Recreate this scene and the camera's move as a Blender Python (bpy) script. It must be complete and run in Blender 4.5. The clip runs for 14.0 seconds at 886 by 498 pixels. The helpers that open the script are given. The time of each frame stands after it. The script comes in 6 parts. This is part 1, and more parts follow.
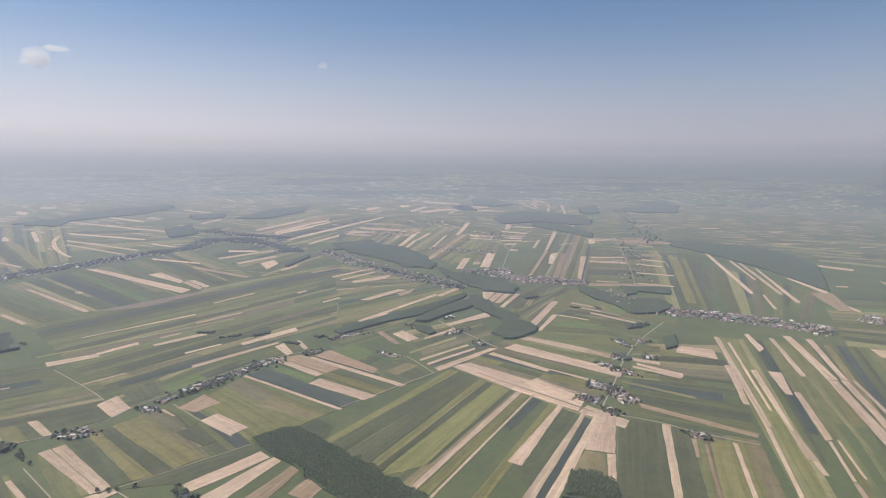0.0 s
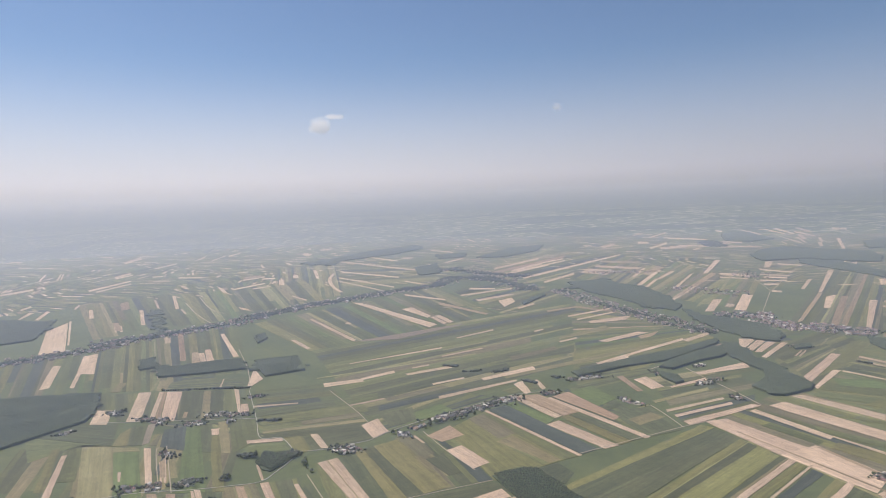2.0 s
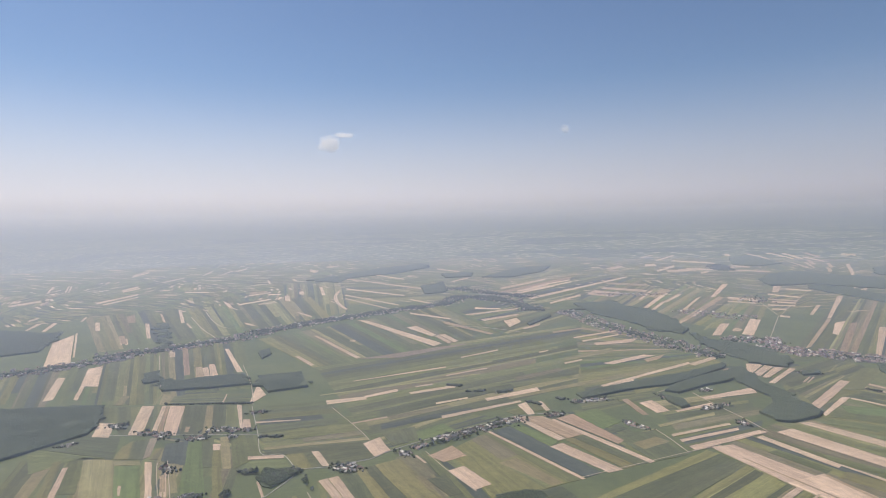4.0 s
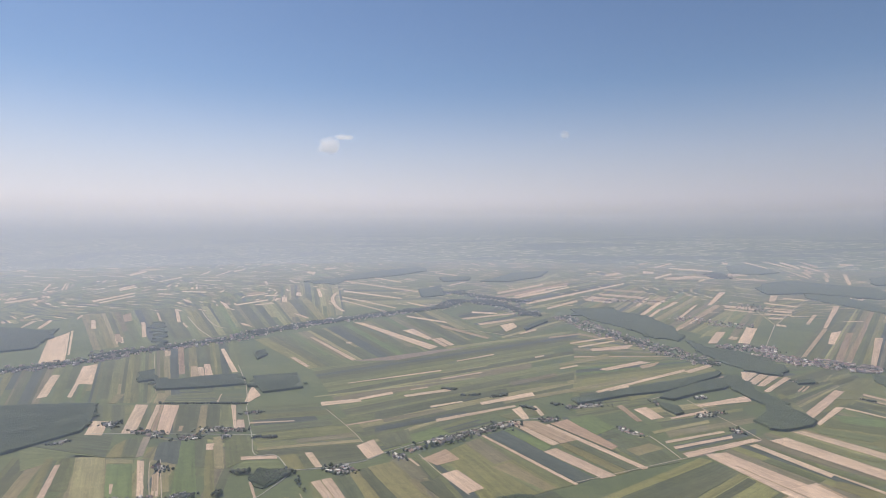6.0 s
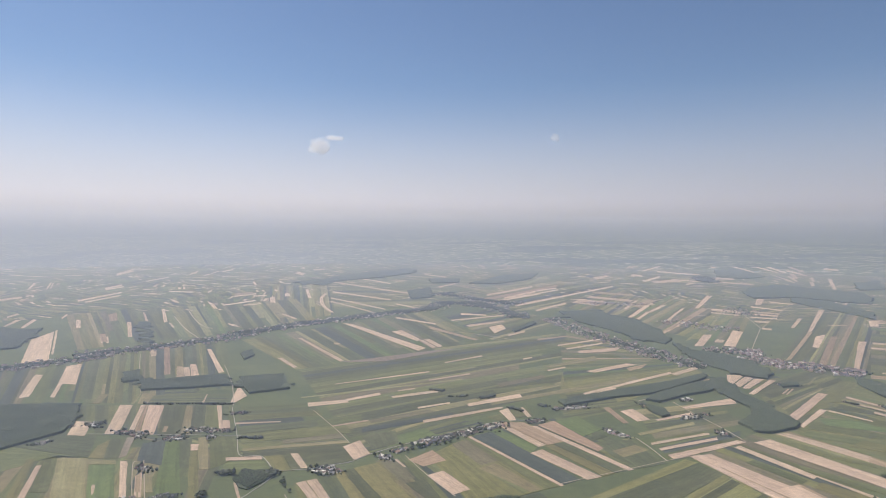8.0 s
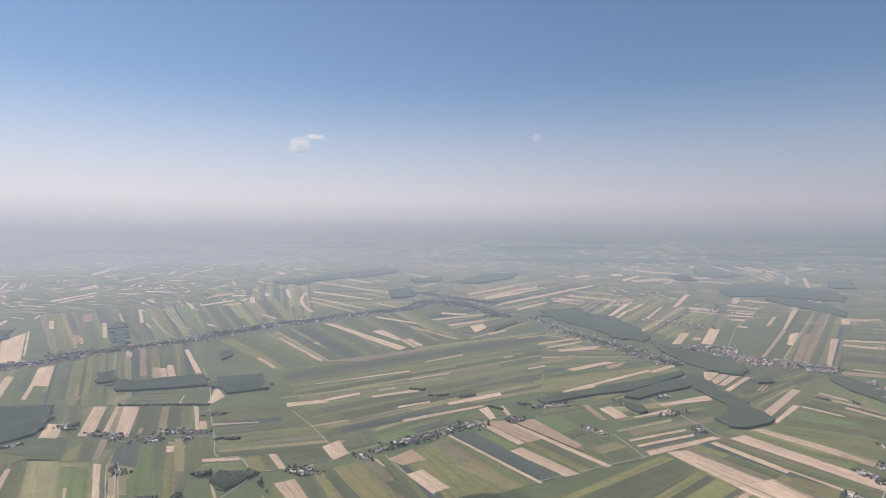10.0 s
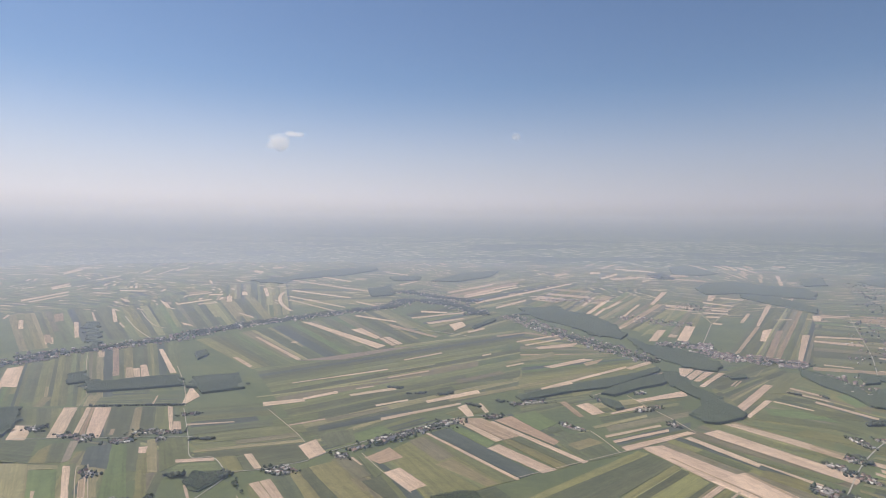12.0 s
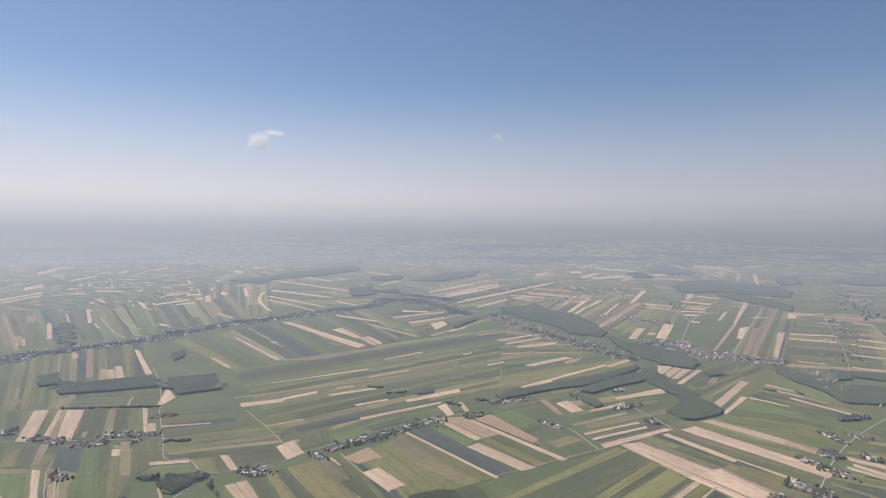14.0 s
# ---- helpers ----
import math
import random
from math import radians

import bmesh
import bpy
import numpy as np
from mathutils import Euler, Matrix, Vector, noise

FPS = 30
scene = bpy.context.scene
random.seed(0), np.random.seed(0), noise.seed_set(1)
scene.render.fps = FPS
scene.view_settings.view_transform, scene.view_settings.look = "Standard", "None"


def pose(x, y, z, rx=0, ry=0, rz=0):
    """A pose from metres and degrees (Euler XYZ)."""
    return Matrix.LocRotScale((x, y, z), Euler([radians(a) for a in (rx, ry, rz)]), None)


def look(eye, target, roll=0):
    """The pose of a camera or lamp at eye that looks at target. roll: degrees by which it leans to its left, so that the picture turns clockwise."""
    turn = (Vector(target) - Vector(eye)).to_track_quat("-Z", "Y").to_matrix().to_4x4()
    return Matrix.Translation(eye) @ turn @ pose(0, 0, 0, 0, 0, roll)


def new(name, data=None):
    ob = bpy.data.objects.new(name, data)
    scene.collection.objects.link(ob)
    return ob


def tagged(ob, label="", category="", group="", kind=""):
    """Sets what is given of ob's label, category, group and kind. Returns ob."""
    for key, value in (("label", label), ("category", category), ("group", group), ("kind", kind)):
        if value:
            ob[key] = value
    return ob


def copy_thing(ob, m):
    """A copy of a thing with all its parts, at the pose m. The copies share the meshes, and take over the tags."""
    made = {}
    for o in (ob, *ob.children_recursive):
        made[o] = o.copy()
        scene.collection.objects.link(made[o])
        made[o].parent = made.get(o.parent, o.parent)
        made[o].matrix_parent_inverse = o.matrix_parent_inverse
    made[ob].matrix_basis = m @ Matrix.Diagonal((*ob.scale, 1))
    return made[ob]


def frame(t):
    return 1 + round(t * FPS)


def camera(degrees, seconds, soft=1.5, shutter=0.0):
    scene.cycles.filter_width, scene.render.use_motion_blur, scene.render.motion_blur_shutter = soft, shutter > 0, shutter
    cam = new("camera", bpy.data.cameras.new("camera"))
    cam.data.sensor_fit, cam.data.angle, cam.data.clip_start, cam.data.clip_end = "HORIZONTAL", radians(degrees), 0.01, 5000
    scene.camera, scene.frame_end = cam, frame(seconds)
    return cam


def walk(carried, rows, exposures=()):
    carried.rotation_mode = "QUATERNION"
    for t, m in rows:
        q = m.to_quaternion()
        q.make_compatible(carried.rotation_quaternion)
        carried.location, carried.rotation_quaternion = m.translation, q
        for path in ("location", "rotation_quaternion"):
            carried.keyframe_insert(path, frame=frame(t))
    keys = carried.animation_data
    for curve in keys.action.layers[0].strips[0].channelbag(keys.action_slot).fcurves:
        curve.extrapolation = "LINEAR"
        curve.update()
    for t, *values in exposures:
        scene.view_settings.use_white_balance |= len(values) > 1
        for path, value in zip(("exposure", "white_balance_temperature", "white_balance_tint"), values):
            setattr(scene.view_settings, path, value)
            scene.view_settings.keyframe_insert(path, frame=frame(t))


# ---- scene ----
# Farmland of narrow strip fields under a hazy spring sky, seen from a slowly drifting aircraft.
cam = camera(74.55, 14.0, soft=0.6)
walk(cam, [
    (0, pose(0, 0, 300, 81.66, -0.76, -7.9)),
    (0.2, pose(-4.0, 1.6, 301.8, 81.40, -0.35, 8.7)),
    (0.4, pose(-7.6, 2.7, 303.3, 81.72, -0.36, 15.63)),
    (0.5, pose(-8.2, 2.9, 303.5, 82.36, 0.02, 16.40)),
    (1, pose(-7.8, 2.3, 303.4, 84.16, 0.93, 14.44)),
    (1.5, pose(-7.4, 1.7, 303.2, 85.02, 1.47, 14.60)),
    (2, pose(-6.9, 1.2, 303.1, 85.58, 1.90, 14.59)),
    (2.5, pose(-6.5, 0.7, 302.9, 86.41, 1.93, 14.74)),
    (3, pose(-6.0, 0.4, 302.7, 86.92, 1.68, 14.93)),
    (5.5, pose(-3.3, -0.6, 301.5, 87.82, 0.08, 15.31)),
    (6, pose(-2.7, -0.6, 301.3, 87.86, -0.04, 15.20)),
    (6.5, pose(-2.0, -0.5, 301.0, 87.93, -0.13, 15.02)),
    (7, pose(-1.4, -0.4, 300.7, 87.99, -0.23, 14.62)),
    (7.5, pose(-0.7, -0.2, 300.3, 88.03, -0.35, 14.16)),
    (8, pose(0.0, 0.0, 300.0, 88.05, -0.52, 14.25)),
    (10.5, pose(3.8, 2.1, 298.1, 88.04, -0.53, 11.80)),
    (11, pose(4.7, 2.7, 297.7, 88.03, -0.50, 11.25)),
    (11.5, pose(5.5, 3.4, 297.2, 87.99, -0.61, 11.05)),
    (12, pose(6.4, 4.2, 296.8, 87.93, -0.66, 10.57)),
    (12.5, pose(7.3, 5.0, 296.3, 88.01, -0.67, 10.11)),
    (13, pose(8.3, 5.8, 295.8, 88.04, -0.67, 9.65)),
    (13.5, pose(9.2, 6.7, 295.3, 88.01, -0.67, 9.15)),
    (14, pose(10.2, 7.7, 294.8, 87.93, -0.65, 8.84)),
], exposures=[(0.0, -0.10, 6350, 15), (0.3, -0.10, 6370, 15), (1.0, -0.10, 6380, 15), (14.0, -0.10, 6380, 15)])

# ---- light ----
SUN_AZ, SUN_EL = 70.0, 54.0          # degrees to the left of north, above the horizon
world = bpy.data.worlds.new("hazy_sky")
scene.world = world
world.use_nodes = True
scene.cycles.volume_bounces = 3
wn, wl = world.node_tree.nodes, world.node_tree.links
wn.clear()
sky = wn.new("ShaderNodeTexSky")
sky.sky_type, sky.sun_disc = "NISHITA", False
sky.sun_elevation, sky.sun_rotation = radians(SUN_EL), radians(-SUN_AZ)
sky.altitude, sky.air_density, sky.dust_density, sky.ozone_density = 300.0, 1.0, 0.15, 3.0
back = wn.new("ShaderNodeBackground")
back.inputs["Strength"].default_value = 0.094
# Low in the sky the far air is a pale veil of haze; below the horizon lies the plain beyond the built land, painted
# with its haze.
where = wn.new("ShaderNodeTexCoord")
split = wn.new("ShaderNodeSeparateXYZ")
wl.new(where.outputs["Generated"], split.inputs["Vector"])


def world_range(source, lo, hi, out_lo, out_hi):
    r = wn.new("ShaderNodeMapRange")
    r.interpolation_type = "SMOOTHSTEP"
    for k, v in (("From Min", lo), ("From Max", hi), ("To Min", out_lo), ("To Max", out_hi)):
        r.inputs[k].default_value = v
    wl.new(source, r.inputs["Value"])
    return r.outputs["Result"]


def world_mix(a, b, fac):
    x = wn.new("ShaderNodeMix")
    x.data_type = "RGBA"
    wl.new(fac, x.inputs[0])
    for sock, v in ((x.inputs[6], a), (x.inputs[7], b)):
        if isinstance(v, tuple):
            sock.default_value = v
        else:
            wl.new(v, sock)
    return x.outputs[2]


VEIL = world_mix((8.2, 7.8, 8.3, 1), (4.6, 4.5, 5.2, 1), world_range(split.outputs["X"], -0.75, 0.75, 0.0, 1.0))
low_sky = world_mix(sky.outputs["Color"], VEIL, world_range(split.outputs["Z"], -0.02, 0.25, 0.97, 0.0))


def world_math(kind, a, b):
    x = wn.new("ShaderNodeMath")
    x.operation = kind
    for sock, v in zip(x.inputs, (a, b)):
        if isinstance(v, float):
            sock.default_value = v
        else:
            wl.new(v, sock)
    return x.outputs[0]


# Bearing across and distance (by its logarithm) away, so that the far strips and woods keep their look out to the horizon.
sunk = world_math("MAXIMUM", world_math("MULTIPLY", split.outputs["Z"], -1.0), 0.004)
bearing = world_math("DIVIDE", split.outputs["X"], world_math("MAXIMUM", split.outputs["Y"], 0.2))
away = world_math("LOGARITHM", sunk, 2.718)
plane = wn.new("ShaderNodeCombineXYZ")
wl.new(world_math("ADD", world_math("MULTIPLY", bearing, 54.0), world_math("MULTIPLY", away, 15.0)), plane.inputs["X"])
wl.new(world_math("MULTIPLY", away, 26.0), plane.inputs["Y"])
strips = wn.new("ShaderNodeTexVoronoi")
strips.distance, strips.inputs["Scale"].default_value = "CHEBYCHEV", 2.2
wl.new(plane.outputs["Vector"], strips.inputs["Vector"])
tone = wn.new("ShaderNodeSeparateXYZ")
wl.new(strips.outputs["Color"], tone.inputs["Vector"])
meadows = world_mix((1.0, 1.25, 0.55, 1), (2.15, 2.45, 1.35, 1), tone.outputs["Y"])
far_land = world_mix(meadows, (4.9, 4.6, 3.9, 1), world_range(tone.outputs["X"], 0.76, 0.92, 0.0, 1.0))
wide = wn.new("ShaderNodeMapping")
wide.inputs["Scale"].default_value = (0.10, 0.16, 1)
wl.new(plane.outputs["Vector"], wide.inputs["Vector"])
groves = wn.new("ShaderNodeTexNoise")
groves.inputs["Scale"].default_value, groves.inputs["Detail"].default_value = 1.0, 5.0
wl.new(wide.outputs["Vector"], groves.inputs["Vector"])
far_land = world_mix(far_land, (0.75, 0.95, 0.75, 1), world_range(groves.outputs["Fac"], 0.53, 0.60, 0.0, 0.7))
# Haze painted into the plain's colour, growing toward the horizon and to the left.
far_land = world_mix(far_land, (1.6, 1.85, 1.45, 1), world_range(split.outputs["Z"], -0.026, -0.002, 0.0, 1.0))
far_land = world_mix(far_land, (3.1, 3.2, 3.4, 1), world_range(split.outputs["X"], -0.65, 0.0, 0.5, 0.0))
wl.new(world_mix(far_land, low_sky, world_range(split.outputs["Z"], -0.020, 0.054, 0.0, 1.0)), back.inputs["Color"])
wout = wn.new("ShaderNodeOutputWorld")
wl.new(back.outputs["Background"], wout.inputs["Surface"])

sun_data = bpy.data.lights.new("sun", "SUN")
sun_data.energy, sun_data.angle, sun_data.color = 5.0, radians(0.6), (1.0, 0.94, 0.85)
sun = new("sun", sun_data)
sx, sy = -math.sin(radians(SUN_AZ)) * math.cos(radians(SUN_EL)), math.cos(radians(SUN_AZ)) * math.cos(radians(SUN_EL))
sun.matrix_world = look((sx * 900, sy * 900, 900 * math.sin(radians(SUN_EL))), (0, 0, 0))

# ---- materials ----
rng = random.Random(7)


def material(name):
    m = bpy.data.materials.new(name)
    m.use_nodes = True
    n, l = m.node_tree.nodes, m.node_tree.links
    return m, n, l, n["Principled BSDF"]


def ramp(n, l, source, stops):
    r = n.new("ShaderNodeValToRGB")
    r.color_ramp.elements[0].position, r.color_ramp.elements[0].color = stops[0][0], (*stops[0][1], 1)
    r.color_ramp.elements[1].position, r.color_ramp.elements[1].color = stops[-1][0], (*stops[-1][1], 1)
    for p, c in stops[1:-1]:
        e = r.color_ramp.elements.new(p)
        e.color = (*c, 1)
    l.new(source, r.inputs["Fac"])
    return r


def noise_at(n, l, source, scale, detail=4.0, rough=0.55):
    t = n.new("ShaderNodeTexNoise")
    t.inputs["Scale"].default_value, t.inputs["Detail"].default_value, t.inputs["Roughness"].default_value = scale, detail, rough
    l.new(source, t.inputs["Vector"])
    return t


def mixed(n, l, a, b, fac, mode="MIX"):
    x = n.new("ShaderNodeMix")
    x.data_type, x.blend_type = "RGBA", mode
    if isinstance(fac, float):
        x.inputs[0].default_value = fac
    else:
        l.new(fac, x.inputs[0])
    for sock, v in ((x.inputs[6], a), (x.inputs[7], b)):
        if isinstance(v, tuple):
            sock.default_value = (*v, 1)
        else:
            l.new(v, sock)
    return x.outputs[2]


def varied(n, l, color, fac_source, spread_hue, spread_value):
    """Shift hue and value by a random number per object or island."""
    h = n.new("ShaderNodeHueSaturation")
    a = n.new("ShaderNodeMapRange")
    a.inputs["To Min"].default_value, a.inputs["To Max"].default_value = 0.5 - spread_hue, 0.5 + spread_hue
    b = n.new("ShaderNodeMapRange")
    b.inputs["To Min"].default_value, b.inputs["To Max"].default_value = 1 - spread_value, 1 + spread_value
    w = n.new("ShaderNodeTexWhiteNoise")
    w.noise_dimensions = "1D"
    l.new(fac_source, w.inputs["W"])
    l.new(fac_source, a.inputs["Value"])
    l.new(w.outputs["Value"], b.inputs["Value"])
    l.new(a.outputs["Result"], h.inputs["Hue"])
    l.new(b.outputs["Result"], h.inputs["Value"])
    l.new(color, h.inputs["Color"])
    return h.outputs["Color"]


def crop(name, low, mid, high, rows, hue=0.012, value=0.12, joined=False, lines=0.35):
    """A field surface: soft patches, tractor rows along the plot and fine grain. rows: their spacing in metres."""
    m, n, l, p = material(name)
    geo = n.new("ShaderNodeNewGeometry")
    uv = n.new("ShaderNodeUVMap")
    big = noise_at(n, l, geo.outputs["Position"], 0.022, 5.0, 0.6)
    base = ramp(n, l, big.outputs["Fac"], [(0.3, low), (0.5, mid), (0.72, high)]).outputs["Color"]
    squeeze = n.new("ShaderNodeMapping")
    squeeze.inputs["Scale"].default_value = (0.012, 1.0 / rows, 1.0)
    l.new(uv.outputs["UV"], squeeze.inputs["Vector"])
    streak = noise_at(n, l, squeeze.outputs["Vector"], 1.0, 3.0, 0.7)
    shade = ramp(n, l, streak.outputs["Fac"], [(0.34, tuple(c * 0.74 for c in mid)), (0.66, tuple(min(1, c * 1.24) for c in mid))]).outputs["Color"]
    base = mixed(n, l, base, shade, lines)
    lanes = n.new("ShaderNodeMapping")
    lanes.inputs["Scale"].default_value, lanes.inputs["Location"].default_value = (0.006, 0.16, 1.0), (rows * 7, rows * 3, 0)
    l.new(uv.outputs["UV"], lanes.inputs["Vector"])
    lane = noise_at(n, l, lanes.outputs["Vector"], 1.0, 2.0, 0.5)
    lane_tone = ramp(n, l, lane.outputs["Fac"], [(0.36, (0.36, 0.36, 0.36)), (0.64, (0.62, 0.62, 0.62))]).outputs["Color"]
    base = mixed(n, l, base, lane_tone, 0.5, "OVERLAY")
    fine = noise_at(n, l, geo.outputs["Position"], 0.45, 3.0, 0.6)
    speck = ramp(n, l, fine.outputs["Fac"], [(0.3, (0.36, 0.36, 0.36)), (0.7, (0.64, 0.64, 0.64))]).outputs["Color"]
    base = mixed(n, l, base, speck, 0.45, "OVERLAY")
    patchy = noise_at(n, l, geo.outputs["Position"], 0.11, 4.0, 0.65)
    patch_tone = ramp(n, l, patchy.outputs["Fac"], [(0.32, (0.38, 0.38, 0.38)), (0.68, (0.61, 0.61, 0.61))]).outputs["Color"]
    base = mixed(n, l, base, patch_tone, 0.6, "OVERLAY")
    if joined:
        pick = geo.outputs["Random Per Island"]
    else:
        pick = n.new("ShaderNodeObjectInfo").outputs["Random"]
    base = varied(n, l, base, pick, hue, value)
    l.new(base, p.inputs["Base Color"])
    p.inputs["Roughness"].default_value = 0.95
    p.inputs["Specular IOR Level"].default_value = 0.1
    bump = n.new("ShaderNodeBump")
    bump.inputs["Strength"].default_value, bump.inputs["Distance"].default_value = 0.25, 0.3
    l.new(fine.outputs["Fac"], bump.inputs["Height"])
    l.new(bump.outputs["Normal"], p.inputs["Normal"])
    return m


CROPS = {
    "stubble": ((0.360, 0.264, 0.182), (0.480, 0.362, 0.258), (0.600, 0.472, 0.362), 2.2, 0.006, 0.13),
    "tan": ((0.222, 0.162, 0.104), (0.288, 0.212, 0.138), (0.352, 0.266, 0.180), 2.5, 0.010, 0.16),
    "brown": ((0.176, 0.149, 0.110), (0.220, 0.182, 0.132), (0.264, 0.220, 0.165), 2.5, 0.010, 0.12),
    "blue_green": ((0.062, 0.071, 0.058), (0.074, 0.085, 0.068), (0.088, 0.099, 0.078), 3.0, 0.014, 0.12),
    "dark_green": ((0.080, 0.087, 0.047), (0.099, 0.107, 0.056), (0.125, 0.128, 0.067), 3.0, 0.014, 0.17),
    "green": ((0.110, 0.118, 0.053), (0.135, 0.143, 0.062), (0.167, 0.172, 0.076), 3.0, 0.016, 0.20),
    "light_green": ((0.183, 0.180, 0.085), (0.224, 0.212, 0.102), (0.266, 0.244, 0.125), 2.4, 0.012, 0.12),
    "yellow_green": ((0.148, 0.144, 0.058), (0.178, 0.169, 0.069), (0.213, 0.195, 0.087), 2.6, 0.012, 0.15),
    "olive": ((0.178, 0.158, 0.082), (0.220, 0.191, 0.100), (0.266, 0.228, 0.126), 2.2, 0.010, 0.13),
    "fresh_green": ((0.100, 0.130, 0.050), (0.120, 0.153, 0.058), (0.146, 0.178, 0.072), 2.6, 0.010, 0.12),
    "fallow": ((0.133, 0.123, 0.072), (0.162, 0.145, 0.086), (0.197, 0.174, 0.106), 2.6, 0.012, 0.12),
}
CROP = {k: crop(k + "_crop", *v, lines=0.62 if k in ("stubble", "tan") else 0.42) for k, v in CROPS.items()}
FAR_CROP = {k: crop(k + "_far_crop", *v, joined=True) for k, v in CROPS.items()}


def rough_surface(name, low, high, scale, roughness=0.9, pick="", hue=0.02, value=0.2, bump_by=0.0):
    m, n, l, p = material(name)
    geo = n.new("ShaderNodeNewGeometry")
    t = noise_at(n, l, geo.outputs["Position"], scale, 5.0, 0.65)
    c = ramp(n, l, t.outputs["Fac"], [(0.3, low), (0.7, high)]).outputs["Color"]
    if pick == "island":
        c = varied(n, l, c, geo.outputs["Random Per Island"], hue, value)
    if pick == "object":
        c = varied(n, l, c, n.new("ShaderNodeObjectInfo").outputs["Random"], hue, value)
    l.new(c, p.inputs["Base Color"])
    p.inputs["Roughness"].default_value, p.inputs["Specular IOR Level"].default_value = roughness, 0.25
    if bump_by:
        b = n.new("ShaderNodeBump")
        b.inputs["Strength"].default_value, b.inputs["Distance"].default_value = 0.6, bump_by
        l.new(t.outputs["Fac"], b.inputs["Height"])
        l.new(b.outputs["Normal"], p.inputs["Normal"])
    return m


def meadow(name):
    """Rough pasture: green with olive and dark patches at two scales."""
    m, n, l, p = material(name)
    geo = n.new("ShaderNodeNewGeometry")
    a = noise_at(n, l, geo.outputs["Position"], 0.006, 6.0, 0.6)
    b = noise_at(n, l, geo.outputs["Position"], 0.09, 4.0, 0.6)
    c = ramp(n, l, a.outputs["Fac"], [(0.32, (0.068, 0.089, 0.045)), (0.5, (0.110, 0.131, 0.057)), (0.7, (0.157, 0.168, 0.074))]).outputs["Color"]
    d = ramp(n, l, b.outputs["Fac"], [(0.3, (0.076, 0.095, 0.046)), (0.7, (0.144, 0.157, 0.072))]).outputs["Color"]
    l.new(mixed(n, l, c, d, 0.45), p.inputs["Base Color"])
    p.inputs["Roughness"].default_value, p.inputs["Specular IOR Level"].default_value = 0.95, 0.1
    return m


MEADOW = meadow("meadow_grass")
LEAVES = rough_surface("broad_leaves", (0.066, 0.084, 0.046), (0.132, 0.152, 0.076), 0.8, 0.8, "island", 0.03, 0.35, 0.3)
VILLAGE_LEAVES = rough_surface("garden_leaves", (0.058, 0.074, 0.038), (0.128, 0.145, 0.068), 0.9, 0.8, "object", 0.03, 0.35, 0.2)
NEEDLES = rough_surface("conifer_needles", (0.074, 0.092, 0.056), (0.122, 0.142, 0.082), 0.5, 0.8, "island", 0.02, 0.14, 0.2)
BELT_LEAVES = rough_surface("belt_leaves", (0.058, 0.068, 0.046), (0.108, 0.118, 0.076), 0.6, 0.8, "island", 0.03, 0.3, 0.3)
UNDERGROWTH = rough_surface("undergrowth_leaves", (0.062, 0.080, 0.042), (0.118, 0.140, 0.068), 0.4, bump_by=0.5)
CANOPY_FLOOR = rough_surface("crown_filler", (0.070, 0.087, 0.053), (0.116, 0.136, 0.079), 0.3, bump_by=0.5)
BARK = rough_surface("bark", (0.06, 0.045, 0.032), (0.13, 0.10, 0.075), 2.0)
ASPHALT = rough_surface("worn_asphalt", (0.30, 0.28, 0.24), (0.42, 0.39, 0.33), 0.15)
DIRT = rough_surface("pale_dirt", (0.30, 0.25, 0.18), (0.44, 0.37, 0.28), 0.2)
PLASTER = rough_surface("house_plaster", (0.42, 0.37, 0.31), (0.58, 0.52, 0.44), 0.8, 0.85, "object", 0.02, 0.25)
ROOF_TILE = rough_surface("roof_tiles", (0.17, 0.112, 0.090), (0.29, 0.19, 0.155), 1.2, 0.7, "object", 0.03, 0.35)
ROOF_GREY = rough_surface("roof_sheets", (0.17, 0.155, 0.14), (0.29, 0.265, 0.24), 0.9, 0.5, "object", 0.02, 0.35)
ROOF_PALE = rough_surface("pale_roof_sheets", (0.46, 0.42, 0.37), (0.62, 0.58, 0.52), 0.9, 0.45, "object", 0.01, 0.12)
FAR_PLASTER = rough_surface("far_house_plaster", (0.42, 0.36, 0.30), (0.56, 0.49, 0.42), 0.8, 0.85, "island", 0.02, 0.3)
FAR_TILE = rough_surface("far_roof_tiles", (0.20, 0.142, 0.127), (0.32, 0.235, 0.21), 1.2, 0.7, "island", 0.03, 0.4)
BRICK = rough_surface("chimney_brick", (0.20, 0.09, 0.06), (0.30, 0.14, 0.10), 3.0)
DOOR_WOOD = rough_surface("door_wood", (0.09, 0.055, 0.03), (0.16, 0.10, 0.06), 3.0)
YARD = rough_surface("yard_gravel", (0.20, 0.19, 0.14), (0.36, 0.33, 0.26), 0.25, 0.95)
gm, gn, gl, gp = material("window_glass")
gp.inputs["Base Color"].default_value = (0.03, 0.035, 0.04, 1)
gp.inputs["Roughness"].default_value = 0.08
GLASS = gm
cm, cn, cl, cp = material("cloud_vapour")
cn.remove(cp)
vapour = cn.new("ShaderNodeVolumeScatter")
vapour.inputs["Color"].default_value = (1.0, 1.0, 1.0, 1)
vapour.inputs["Density"].default_value, vapour.inputs["Anisotropy"].default_value = 0.016, 0.4
cl.new(vapour.outputs[0], cn["Material Output"].inputs["Volume"])
CLOUD = cm


